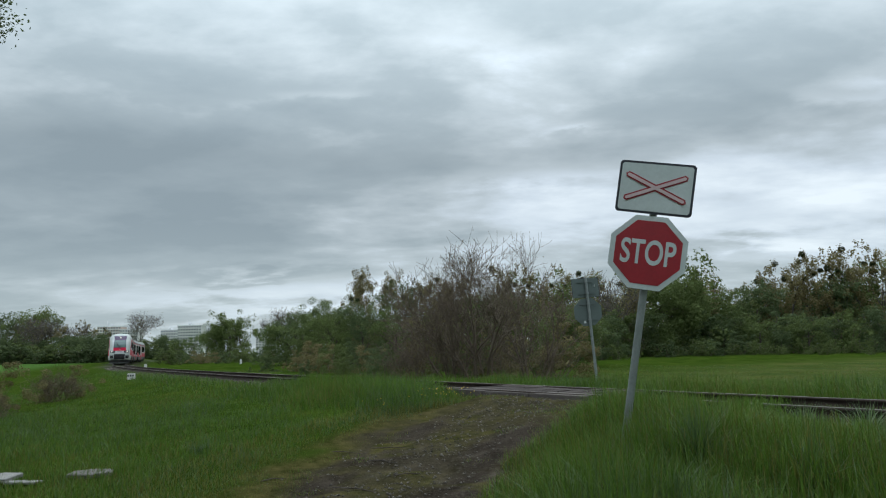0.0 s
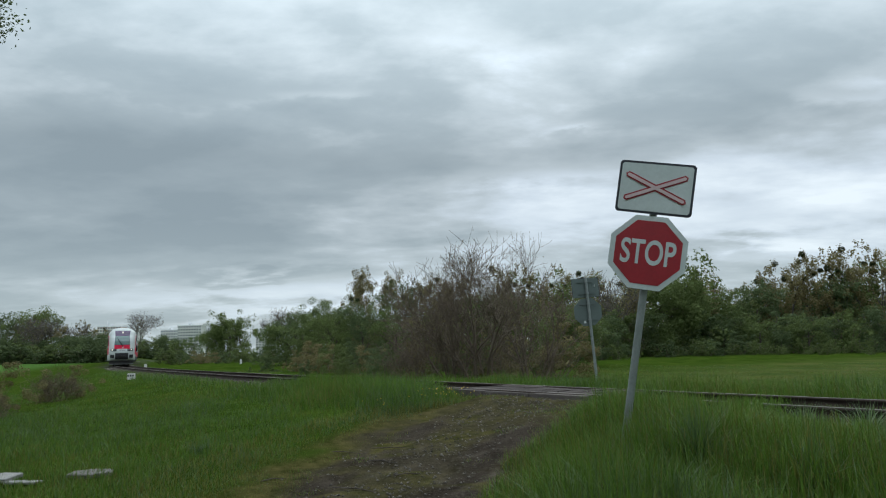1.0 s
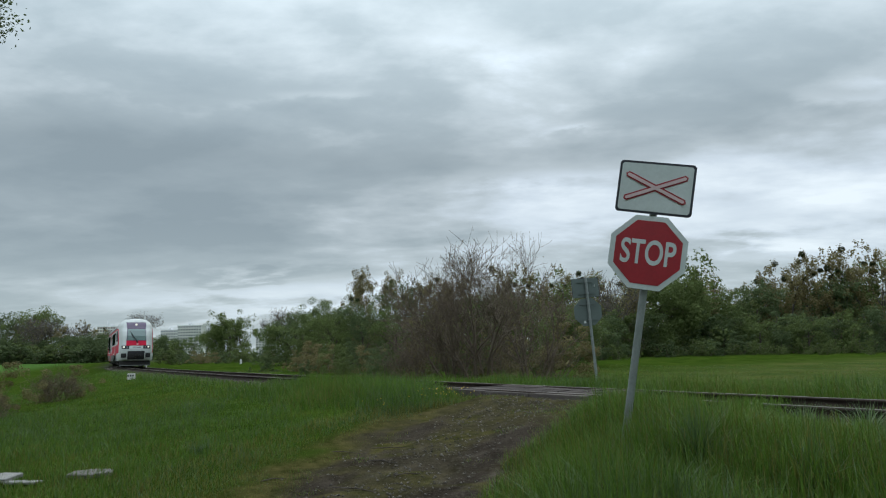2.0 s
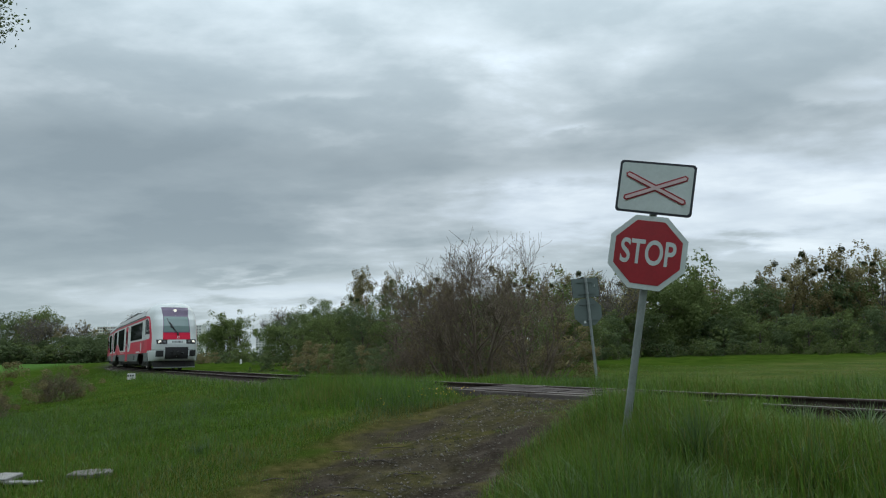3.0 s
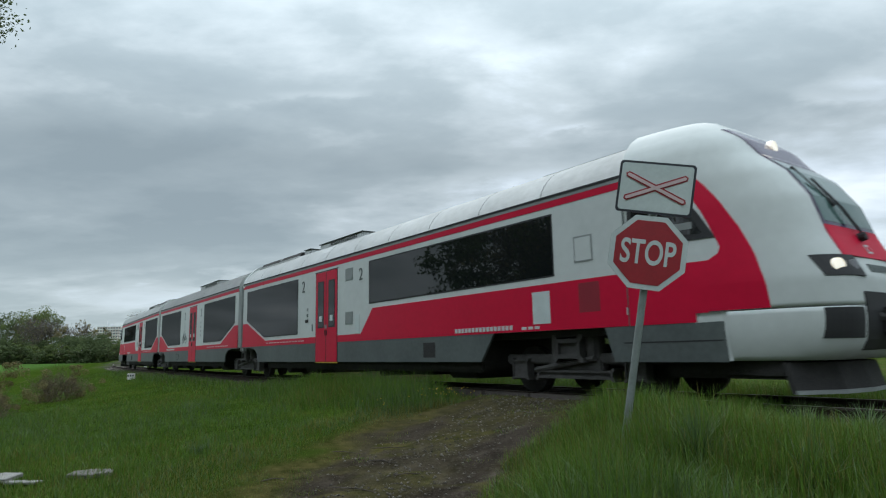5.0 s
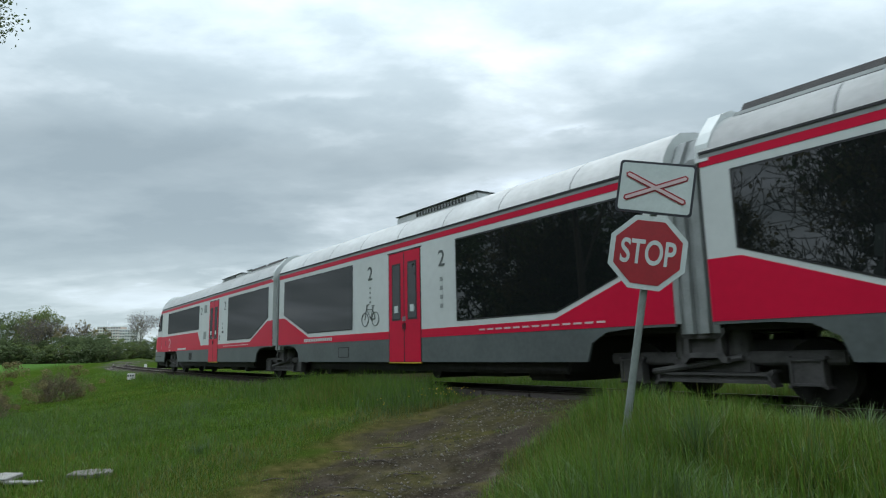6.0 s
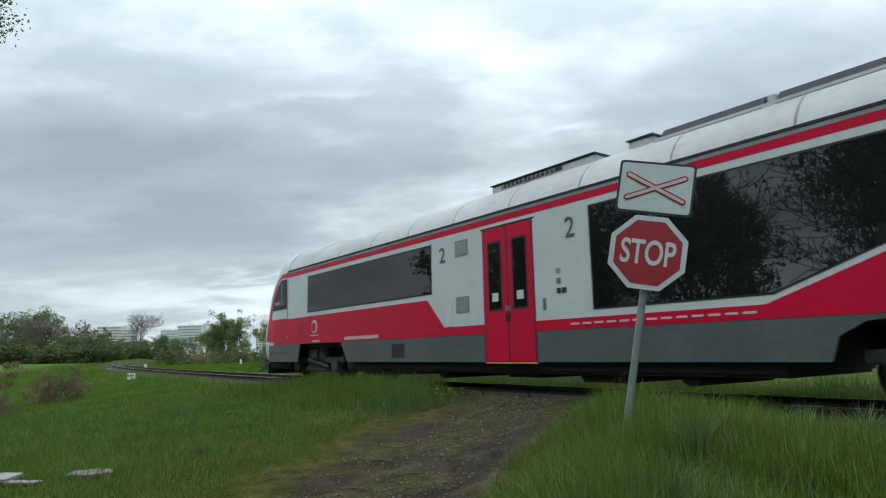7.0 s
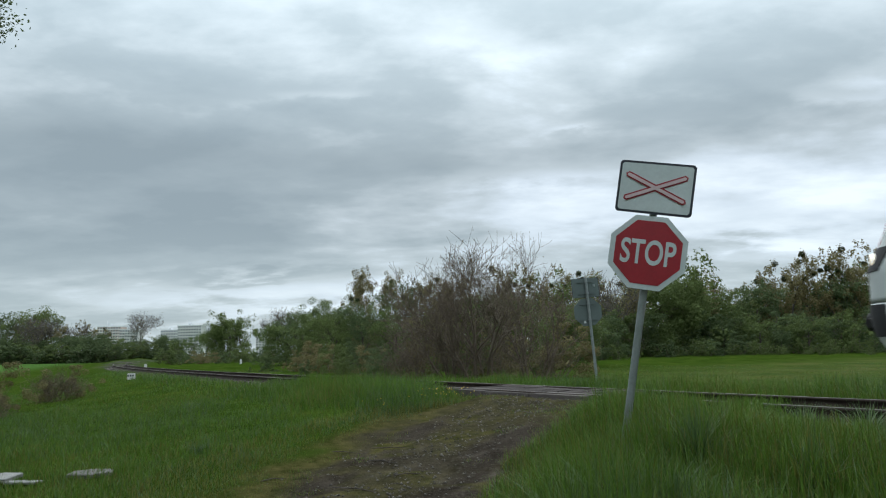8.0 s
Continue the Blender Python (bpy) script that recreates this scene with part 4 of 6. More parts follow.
def middle_car():
    car = tagged(new("railcar_middle"), "red and white middle railcar section with double doors", "train", group="train sections")
    a, b = 21.16, LENGTH - 21.16
    o = PIV
    wheels = []
    shell(a - o, b - o, car)
    roof_skin(a - o, b - o, car)
    bm = bmesh.new()
    box(bm, -(b - o - 2.2), -(a - o + 2.2), -1.28, 1.28, 0.36, 1.12, 0.05)
    box(bm, -(b - o), -(a - o), -1.25, 1.25, 0.98, 1.12)
    part("underframe", bm, UNDER, car)
    for i, u in enumerate((3.2, 4.8, 6.6, 8.6, 10.4, 12.0)):
        equipment_box(u, i, car)
    for u in (0.0, LENGTH - 2 * PIV):
        wheels += bogie(car, u)
        for k in range(5):
            bm = bmesh.new()
            w = 1.36 if k % 2 else 1.28
            x = -u - 0.24 + k * 0.12
            prof = [(-w, 0.95), (-w, 3.4), (-w * 0.85, 3.75), (-w * 0.55, 3.9), (w * 0.55, 3.9), (w * 0.85, 3.75), (w, 3.4), (w, 0.95)]
            slab(bm, prof, lambda p, q, d: Vector((x - 0.058 + d, p, q)), 0.116)
            part("bellows_fold", bm, BELLOWS, car, "grey folded gangway bellows")
    for sg in (-1, 1):
        f = lambda poly: [(u - o, z) for u, z in poly]
        flank("red_stripe", f(rect(a, b, 3.225, 3.342)), RED, car, sg, 0.005)
        flank("red_band", f([(a, Z_RED0), (b, Z_RED0), (b, 1.94), (b - 0.48, 1.94), (b - 2.35, 1.28), (a + 2.35, 1.28), (a + 0.48, 1.94), (a, 1.94)]), RED, car, sg, 0.005, label="red lower side band")
        glazed(f([(30.818, 1.423), (33.62, 1.423), (35.454, 2.05), (35.454, 3.08), (30.818, 3.08)]), car, sg)
        glazed(f([(26.224, 1.423), (26.224, 3.08), (21.606, 3.08), (21.606, 2.05), (23.44, 1.423)]), car, sg)
        door(27.571 - o, 28.929 - o, car, sg)
        flank_text("2", 26.75 - o, 2.75, 0.50, GREY, car, sg)
        flank_text("2", 29.85 - o, 2.75, 0.50, GREY, car, sg)
        # bicycle pictogram
        u0, z0 = 29.85 - o, 1.62
        bm = bmesh.new()
        P = lambda u, z: Vector((-(u0 + u), sg * (HALF + 0.008), z0 + z))
        for c in (-0.26, 0.26):
            for i in range(20):
                t, t2 = i * math.tau / 20, (i + 1) * math.tau / 20
                tube(bm, P(c + 0.17 * math.cos(t), 0.17 * math.sin(t)), P(c + 0.17 * math.cos(t2), 0.17 * math.sin(t2)), 0.010, seg=5)
        for p, q in (((-0.26, 0), (-0.05, 0)), ((-0.26, 0), (-0.13, 0.24)), ((-0.05, 0), (-0.15, 0.32)), ((-0.13, 0.24), (0.18, 0.26)), ((-0.05, 0), (0.18, 0.26)), ((0.26, 0), (0.16, 0.36)), ((0.16, 0.36), (0.06, 0.38)), ((-0.22, 0.33), (-0.09, 0.33))):
            tube(bm, P(*p), P(*q), 0.010, seg=5)
        part("bicycle_mark", bm, GREY, car, "grey bicycle pictogram")
        for k in range(4):
            flank("pictogram", rect(26.72 - o, 26.82 - o, 1.70 + 0.19 * k, 1.79 + 0.19 * k), BELLOWS, car, sg, 0.008)
            flank("pictogram", rect(29.81 - o, 29.89 - o, 2.02 + 0.12 * k, 2.07 + 0.12 * k), BELLOWS, car, sg, 0.008)
        flank("skirt", f([(a, 1.06), (a + 0.8, 1.06), (a + 1.25, 1.02), (a + 1.55, 0.86), (a + 1.65, Z_SK), (27.55, Z_SK), (27.55, Z_RED0), (a, Z_RED0)]), GREY, car, sg, 0.0, 0.05)
        flank("skirt", f([(b, 1.06), (b - 0.8, 1.06), (b - 1.25, 1.02), (b - 1.55, 0.86), (b - 1.65, Z_SK), (28.95, Z_SK), (28.95, Z_RED0), (b, Z_RED0)]), GREY, car, sg, 0.0, 0.05)
        flank("skirt_hatch", rect(31.0 - o, 31.6 - o, 0.68, 0.95), UNDER, car, sg, 0.004)
        flank("skirt_hatch_lid", rect(31.03 - o, 31.57 - o, 0.70, 0.93), GREY, car, sg, 0.007)
        bars(32.0 - o, 33.9 - o, 1.19, 0.085, 16, SIGNWHITE, car, sg)
        bars(22.4 - o, 25.6 - o, 1.19, 0.032, 13, SIGNPINK, car, sg)
    roof_unit(26.2 - o, 29.5 - o, 0.14, car, ROOFW)
    return car, wheels


FRONT, FRONT_WHEELS = end_car()
MIDDLE, MIDDLE_WHEELS = middle_car()
REAR = copy_thing(FRONT, pose(0, 0, 0))
REAR_WHEELS = [(w, p) for w, p in zip([o for o in REAR.children_recursive if o.name.startswith("wheelset")], [p for _, p in FRONT_WHEELS])]
REAR["label"] = "red and white diesel railcar end section trailing the train"

SPEED = 18.94


def nose_at(t):
    return SPEED * (t - 4.5 + 0.011 * math.cos(math.tau * t)) + 0.15 * float(smooth((t - 7.55) / 0.45))


def section_pose(front, back, origin, reverse=False):
    """A section's pose with its pivots at two places of the track; origin: metres ahead of the front pivot."""
    a, b = on_track(front), on_track(back)
    d = (a - b).normalized()
    p = a + d * origin
    x = -d if reverse else d
    y = Vector((0, 0, 1)).cross(x).normalized()
    z = x.cross(y)
    return Matrix(((x.x, y.x, z.x, p.x), (x.y, y.y, z.y, p.y), (x.z, y.z, z.z, p.z), (0, 0, 0, 1)))


def motions():
    times = [i / 10 for i in range(81)]
    rows = {"f": [], "m": [], "r": []}
    for t in times:
        n = nose_at(t)
        rows["f"].append((t, section_pose(n - BOG, n - PIV, BOG)))
        rows["m"].append((t, section_pose(n - PIV, n - LENGTH + PIV, 0.0)))
        rows["r"].append((t, section_pose(n - LENGTH + PIV, n - LENGTH + BOG, -PIV, True)))
    walk(FRONT, rows["f"])
    walk(MIDDLE, rows["m"])
    walk(REAR, rows["r"])
    for group, sign in ((FRONT_WHEELS, 1), (MIDDLE_WHEELS, 1), (REAR_WHEELS, -1)):
        for w, p in group:
            walk(w, [(i / 30, Matrix.Translation(p) @ Matrix.Rotation(sign * SPEED * (i / 30) / 0.42, 4, "Y")) for i in range(241)])


# ---- road signs ----
def octagon(r):
    a = r * math.tan(math.pi / 8)
    return [(-a, r), (-r, a), (-r, -a), (-a, -r), (a, -r), (r, -a), (r, a), (a, r)]


def rounded(w, h, r, n=5):
    pts = []
    for cx, cz, a0 in ((w - r, h - r, 0), (-w + r, h - r, 90), (-w + r, -h + r, 180), (w - r, -h + r, 270)):
        for i in range(n + 1):
            a = radians(a0 + 90 * i / n)
            pts.append((cx + r * math.cos(a), cz + r * math.sin(a)))
    return pts


def make_sign(m, label, post_down, post_x=0.0):
    """A stop sign with a crossing plate above it, facing -y of its own space, on a tubular post."""
    sign = tagged(new("stop_sign"), label, "road sign", group="crossing signs")
    sign.matrix_basis = m
    at = lambda y: (lambda a, b, d: Vector((a, y - d, b)))
    bm = bmesh.new()
    tube(bm, (post_x, 0.055, -post_down), (post_x, 0.055, 0.86), 0.035, seg=16)
    tube(bm, (post_x, 0.055, 0.86), (post_x, 0.055, 0.875), 0.038, seg=16)
    part("post", bm, GALV, sign, "galvanised tubular post", smooth=False)
    bm = bmesh.new()
    slab(bm, octagon(0.35), at(0.006), 0.012)
    plate = part("octagon_plate", bm, SIGNBACK, sign, "grey metal back of the octagon")
    bm = bmesh.new()
    slab(bm, octagon(0.349), at(-0.007), 0.002)
    part("white_border", bm, SIGNWHITE, plate)
    bm = bmesh.new()
    slab(bm, octagon(0.302), at(-0.010), 0.002)
    part("red_field", bm, SIGNRED, plate, "dark red reflective field")
    letters("STOP", 0.325, SIGNWHITE, plate, Matrix.Translation((0.0, -0.0135, -0.01)) @ pose(0, 0, 0, 90, 0, 0), "stop_word", 0.0012, 0.645, 0.006)
    bm = bmesh.new()
    slab(bm, rounded(0.348, 0.25, 0.035), lambda a, b, d: Vector((a, 0.006 - d, b + 0.621)), 0.014)
    top = part("crossing_plate", bm, SIGNDARK, sign, "white crossing plate with dark edge")
    bm = bmesh.new()
    slab(bm, rounded(0.34, 0.242, 0.03), lambda a, b, d: Vector((a, 0.009 - d, b + 0.621)), 0.002)
    part("plate_back", bm, SIGNBACK, top)
    bm = bmesh.new()
    slab(bm, rounded(0.326, 0.228, 0.028), lambda a, b, d: Vector((a, -0.009 - d, b + 0.621)), 0.002)
    part("white_field", bm, SIGNWHITE, top)
    for k, sg in enumerate((1, -1)):
        ang = sg * math.atan2(0.125, 0.285)
        for w, l, mat, y, nm in ((0.029, 0.31, SIGNRED, -0.012 - 0.003 * k, "cross_edge"), (0.015, 0.293, SIGNPINK, -0.0185 - 0.0012 * k, "cross_bar")):
            shape = [(-l, 0), (-l + w * 0.7, w), (l - w * 0.7, w), (l, 0), (l - w * 0.7, -w), (-l + w * 0.7, -w)]
            c, s = math.cos(ang), math.sin(ang)
            bm = bmesh.new()
            slab(bm, [(a * c - b * s, a * s + b * c) for a, b in shape], lambda a, b, d: Vector((a, y - d, b + 0.621)), 0.002)
            part(nm, bm, mat, top)
    for z in (0.47, 0.77, 0.2, -0.2):
        bm = bmesh.new()
        box(bm, -0.22, 0.22, 0.008, 0.028, z - 0.018, z + 0.018, 0.004)
        bracket = part("bracket", bm, SIGNBACK, sign)
        bm = bmesh.new()
        box(bm, post_x - 0.045, post_x + 0.045, 0.028, 0.10, z - 0.014, z + 0.014, 0.004)
        part("clamp", bm, GALV, bracket)
    for x, z in ((-0.22, 0.66), (0.10, -0.25)):
        bm = bmesh.new()
        box(bm, x - 0.03, x + 0.03, 0.0065, 0.009, z - 0.03, z + 0.03)
        part("sticker", bm, SIGNWHITE, plate if z < 0 else top)
    return sign


make_sign(pose(1.932, 5.9596, 1.6318, 2.75, 10.67, -14.45), "leaning red stop sign with crossing plate on grey post", 2.15, 0.01)
make_sign(pose(3.667, 16.35, 1.703, 0.64, 2.95, 181.0), "leaning stop sign, grey back, beyond the track", 2.3, -0.02)


# ---- plants ----
def tubes_mesh(segs, sides):
    """Vertices and quads of many tapered prisms. segs: rows of a, b, r0, r1."""
    segs = np.asarray(segs, float)
    a, b, r0, r1 = segs[:, 0:3], segs[:, 3:6], segs[:, 6], segs[:, 7]
    d = b - a
    d /= np.linalg.norm(d, axis=1)[:, None] + 1e-9
    ref = np.where(np.abs(d[:, 2:3]) > 0.9, np.array([[1.0, 0, 0]]), np.array([[0, 0, 1.0]]))
    p = np.cross(d, ref)
    p /= np.linalg.norm(p, axis=1)[:, None] + 1e-9
    q = np.cross(d, p)
    ang = np.arange(sides) * math.tau / sides
    ca, sa = np.cos(ang)[None, :, None], np.sin(ang)[None, :, None]
    ring = p[:, None] * ca + q[:, None] * sa
    v = np.concatenate([a[:, None] + ring * r0[:, None, None], b[:, None] + ring * r1[:, None, None]], 1)
    n = len(segs)
    k = np.arange(sides)
    f = np.stack([k, (k + 1) % sides, (k + 1) % sides + sides, k + sides], 1)
    faces = (np.arange(n)[:, None, None] * 2 * sides + f[None]).reshape(-1, 4)
    return v.reshape(-1, 3), faces


def leaves_mesh(pos, size, rng, droop=0.3):
    n = len(pos)
    d = rng.normal(size=(n, 3))
    d[:, 2] -= droop
    d /= np.linalg.norm(d, axis=1)[:, None]
    e = np.cross(d, rng.normal(size=(n, 3)))
    e /= np.linalg.norm(e, axis=1)[:, None] + 1e-9
    s = size * rng.uniform(0.55, 1.35, n)[:, None]
    nrm = np.cross(d, e)
    v = np.stack([pos, pos + d * s * 0.55 + e * s * 0.36 + nrm * s * 0.1, pos + d * s * 1.1, pos + d * s * 0.55 - e * s * 0.36 + nrm * s * 0.1], 1)
    faces = np.arange(n * 4).reshape(n, 4)
    return v.reshape(-1, 3), faces


def clump_leaves(centres, radii, n, size, rng, upright=0.8):
    """Leaves lying on the skins of rounded clumps, facing outwards."""
    k = rng.integers(0, len(centres), n)
    u = rng.normal(size=(n, 3))
    u[:, 2] += 0.25
    u /= np.linalg.norm(u, axis=1)[:, None]
    pos = centres[k] + u * radii[k][:, None] * (rng.uniform(0.2, 1.0, n) ** 0.45 * 1.12)[:, None] * np.array([1.0, 1.0, upright])
    nrm = u + rng.normal(size=(n, 3)) * 0.45 + np.array([0, 0, 0.25])
    nrm /= np.linalg.norm(nrm, axis=1)[:, None]
    d = np.cross(nrm, rng.normal(size=(n, 3)))
    d /= np.linalg.norm(d, axis=1)[:, None] + 1e-9
    e = np.cross(nrm, d)
    s = size * rng.uniform(0.5, 1.3, n)[:, None]
    v = np.stack([pos - d * s * 0.55 - e * s * 0.3, pos + e * s * 0.5, pos + d * s * 0.55 - e * s * 0.3], 1)
    return v.reshape(-1, 3), np.arange(n * 3).reshape(n, 3)


def grow(rng, base, direction, length, radius, depth, segs, tips, spread, kids, up, max_depth):
    p, d = np.array(base, float), np.array(direction, float)
    n = 4 if depth == 0 else 3
    for i in range(n):
        d = d + rng.normal(size=3) * 0.13 + np.array([0, 0, up * 0.12])
        d /= np.linalg.norm(d)
        q = p + d * length / n
        r0, r1 = radius * (1 - 0.55 * i / n), radius * (1 - 0.55 * (i + 1) / n)
        segs.append((*p, *q, r0, r1, depth))
        if depth >= max_depth - 1:
            tips.append(q)
        if depth < max_depth and (i > 0 or depth > 0):
            for _ in range(kids if i < n - 1 else kids + 1):
                if rng.random() < 0.25 and i < n - 1:
                    continue
                side = rng.normal(size=3)
                side -= d * side.dot(d)
                side /= np.linalg.norm(side) + 1e-9
                c = d * rng.uniform(0.45, 0.9) + side * spread * rng.uniform(0.6, 1.2) + np.array([0, 0, up * 0.25])
                grow(rng, q, c / np.linalg.norm(c), length * rng.uniform(0.5, 0.72), r1 * rng.uniform(0.45, 0.7), depth + 1, segs, tips, spread, kids, up, max_depth)
        p = q


def make_tree(name, seed, tall, leaf_mat, bark_mat, leaves, leaf_size, label, category="tree", stems=1, spread=0.8, kids=2, up=0.5,
              max_depth=3, trunk=0.35, fuzz=0.35, thick=0.022, lean=0.25, sides=5, low=0.0, rmin=0.004, clumps=0, puff=0.09, bare_top=1.0, upright=0.8, mistletoe=0, wood_depth=2):
    """A tree or shrub of height tall with its foot at the origin: trunk with limbs, and a crown of leaves."""
    rng = np.random.default_rng(seed)
    segs, tips = [], []
    for k in range(stems):
        a = rng.uniform(0, math.tau)
        l = lean * rng.uniform(0.3, 1.0) if stems > 1 else 0.05
        d = np.array([math.cos(a) * l, math.sin(a) * l, 1.0])
        o = np.array([math.cos(a), math.sin(a), 0]) * (0.12 * tall * lean * rng.uniform(0, 1) if stems > 1 else 0)
        grow(rng, o, d / np.linalg.norm(d), tall * (trunk + 0.2) * rng.uniform(0.75, 1.1), tall * thick, 0, segs, tips, spread, kids, up, max_depth)
    segs, tips = np.array(segs), np.array(tips)
    scale = tall / max(segs[:, 5].max(), 1e-3)
    segs[:, :6] *= scale
    tips = tips * scale
    segs[:, 6:8] = np.maximum(segs[:, 6:8], rmin)
    tree = tagged(new(name), label, category)
    wood = segs[segs[:, 8] <= wood_depth] if clumps else segs
    v, f = tubes_mesh(wood[:, :8], sides)
    arrays("trunk", v, f, bark_mat, tree)
    if leaves:
        if clumps:
            good = tips[tips[:, 2] < tall * bare_top]
            c = good[rng.integers(0, len(good), clumps)] + rng.normal(size=(clumps, 3)) * fuzz
            n = int(clumps * low)
            c[:n, 2] *= rng.uniform(0.12, 0.75, n)
            r = tall * puff * rng.uniform(0.55, 1.15, clumps)
            c[:, 2] = np.minimum(np.maximum(c[:, 2], r * 0.5), tall - r * 0.4)
            v, f = clump_leaves(c, r, leaves, leaf_size, rng, upright)
            arrays("crown", v, f, leaf_mat, tree)
            high = tips[tips[:, 2] > tall * 0.72]
            for k in range(mistletoe):
                v, f = clump_leaves(high[rng.integers(0, len(high), 1)], np.array([tall * rng.uniform(0.020, 0.034)]), 110, 0.22, rng, 1.0)
                arrays("mistletoe", v, f, LEAF_M, tree)["label"] = "dark round mistletoe ball"
            return tree
        pos = tips[rng.integers(0, len(tips), leaves)] + rng.normal(size=(leaves, 3)) * fuzz
        if low:
            n = int(leaves * low)
            pos[:n, 2] *= rng.uniform(0.1, 0.8, n)
        pos = pos[pos[:, 2] > 0.05]
        v, f = leaves_mesh(pos, leaf_size, rng)
        arrays("crown", v, f, leaf_mat, tree)
    return tree


def horizon(px):
    return 626.1 - 0.0221 * (px - 784)


def spot(px, dist):
    """Ground place that lies in the direction of a column of the picture, at a depth."""
    x = (px - 784) / 1128 * dist
    y = dist
    return x, y, h_at(x, y)


GREENS = ((LEAF_A, "fresh green deciduous tree in spring leaf"), (LEAF_B, "dark green deciduous tree in leaf"), (LEAF_A, "bright green broad deciduous tree"))
OLIVE = "olive brown budding tree with bare top twigs and mistletoe"
SHRUBS = ((LEAF_A, "fresh green leafy shrub"), (LEAF_B, "dark green dense shrub"), (LEAF_C, "olive green budding shrub"))


def green_tree(i, leaves, size, depth):
    return make_tree("tree", 11 + i, 10, GREENS[i][0], BARK, leaves, size, GREENS[i][1], spread=0.95, kids=2, fuzz=0.5, low=0.36, clumps=110, puff=0.088, wood_depth=depth)


def olive_tree(i, leaves, size, depth, rmin):
    return make_tree("tree", 31 + i, 12, LEAF_C, TWIG_GREY, leaves, size, OLIVE, spread=0.55, kids=1, up=0.95, sides=3, trunk=0.5, fuzz=0.35, low=0.40, clumps=130, puff=0.036, bare_top=0.97, rmin=rmin,
                     upright=1.7, mistletoe=3, wood_depth=depth)


def leafy_shrub(i, leaves, size):
    return make_tree("shrub", 71 + i, 3, SHRUBS[i][0], TWIG, leaves, size, SHRUBS[i][1], "shrub", stems=5, spread=0.9, kids=1, max_depth=2, fuzz=0.16, lean=0.9, sides=3, low=0.5, thick=0.010, clumps=46, puff=0.10, wood_depth=1)


# plants that stand near, and the same kinds with coarser crowns for the distance
KINDS = {
    "green": [green_tree(i, 15000, 0.155, 2) for i in range(3)],
    "green_far": [green_tree(i, 6000, 0.25, 1) for i in range(3)],
    "olive": [olive_tree(i, 11000, 0.125, 3, 0.014) for i in range(3)],
    "olive_far": [olive_tree(i, 5000, 0.20, 2, 0.022) for i in range(3)],
    "bare": [make_tree("bare_tree", 51 + i, 10, LEAF_C, TWIG_GREY, 300, 0.2, "bare grey tree with fine twigs", spread=0.9, kids=3, up=0.6, max_depth=3, sides=3, thick=0.016, rmin=0.018) for i in range(2)],
    "shrub": [leafy_shrub(i, 5000, 0.085) for i in range(3)],
    "shrub_far": [leafy_shrub(i, 1700, 0.17) for i in range(3)],
    "brown": [make_tree("thicket", 91 + i, 3, LEAF_D, TWIG, 420, 0.08, "brown leafless thicket with dry leaves", "shrub", stems=11, spread=0.7, kids=2, max_depth=2, fuzz=0.2, lean=0.8, sides=3, low=0.5, thick=0.006, rmin=0.004) for i in range(2)],
    "twigs": [make_tree("bare_shrub", 111 + i, 5, LEAF_C, TWIG, 500, 0.045, "tall leafless shrub with many fine stems", "shrub", stems=7, spread=0.72, kids=2, up=0.6, max_depth=3, fuzz=0.12, lean=0.75, sides=4, thick=0.0098, trunk=0.5, rmin=0.0042) for i in range(2)],
}
BASE = {"green": 10, "green_far": 10, "olive": 12, "olive_far": 12, "bare": 10, "shrub": 3, "shrub_far": 3, "brown": 3, "twigs": 5}
used = set()
plant_rng = random.Random(8)


def plant(kind, px, top, dist, wide=1.0, which=None, sink=0.1):
    """Puts a plant in the direction of a column, at a depth, as high as its top shows."""
    x, y, z = spot(px, dist)
    tall = 0.733 + (horizon(px) - top) / 1128 * dist * 1.02 - z + sink
    i = plant_rng.randrange(len(KINDS[kind])) if which is None else which
    if dist > 61 and kind + "_far" in KINDS:
        kind += "_far"
    src = KINDS[kind][i]
    s = max(tall, 0.3) / BASE[kind]
    m = Matrix.Translation((x, y, z - sink)) @ pose(0, 0, 0, 0, 0, plant_rng.uniform(0, 360))
    if (kind, i) not in used:
        used.add((kind, i))
        ob = src
        ob.matrix_basis = m
    else:
        ob = copy_thing(src, m)
    ob.scale = (s * wide, s * wide, s)
    return ob


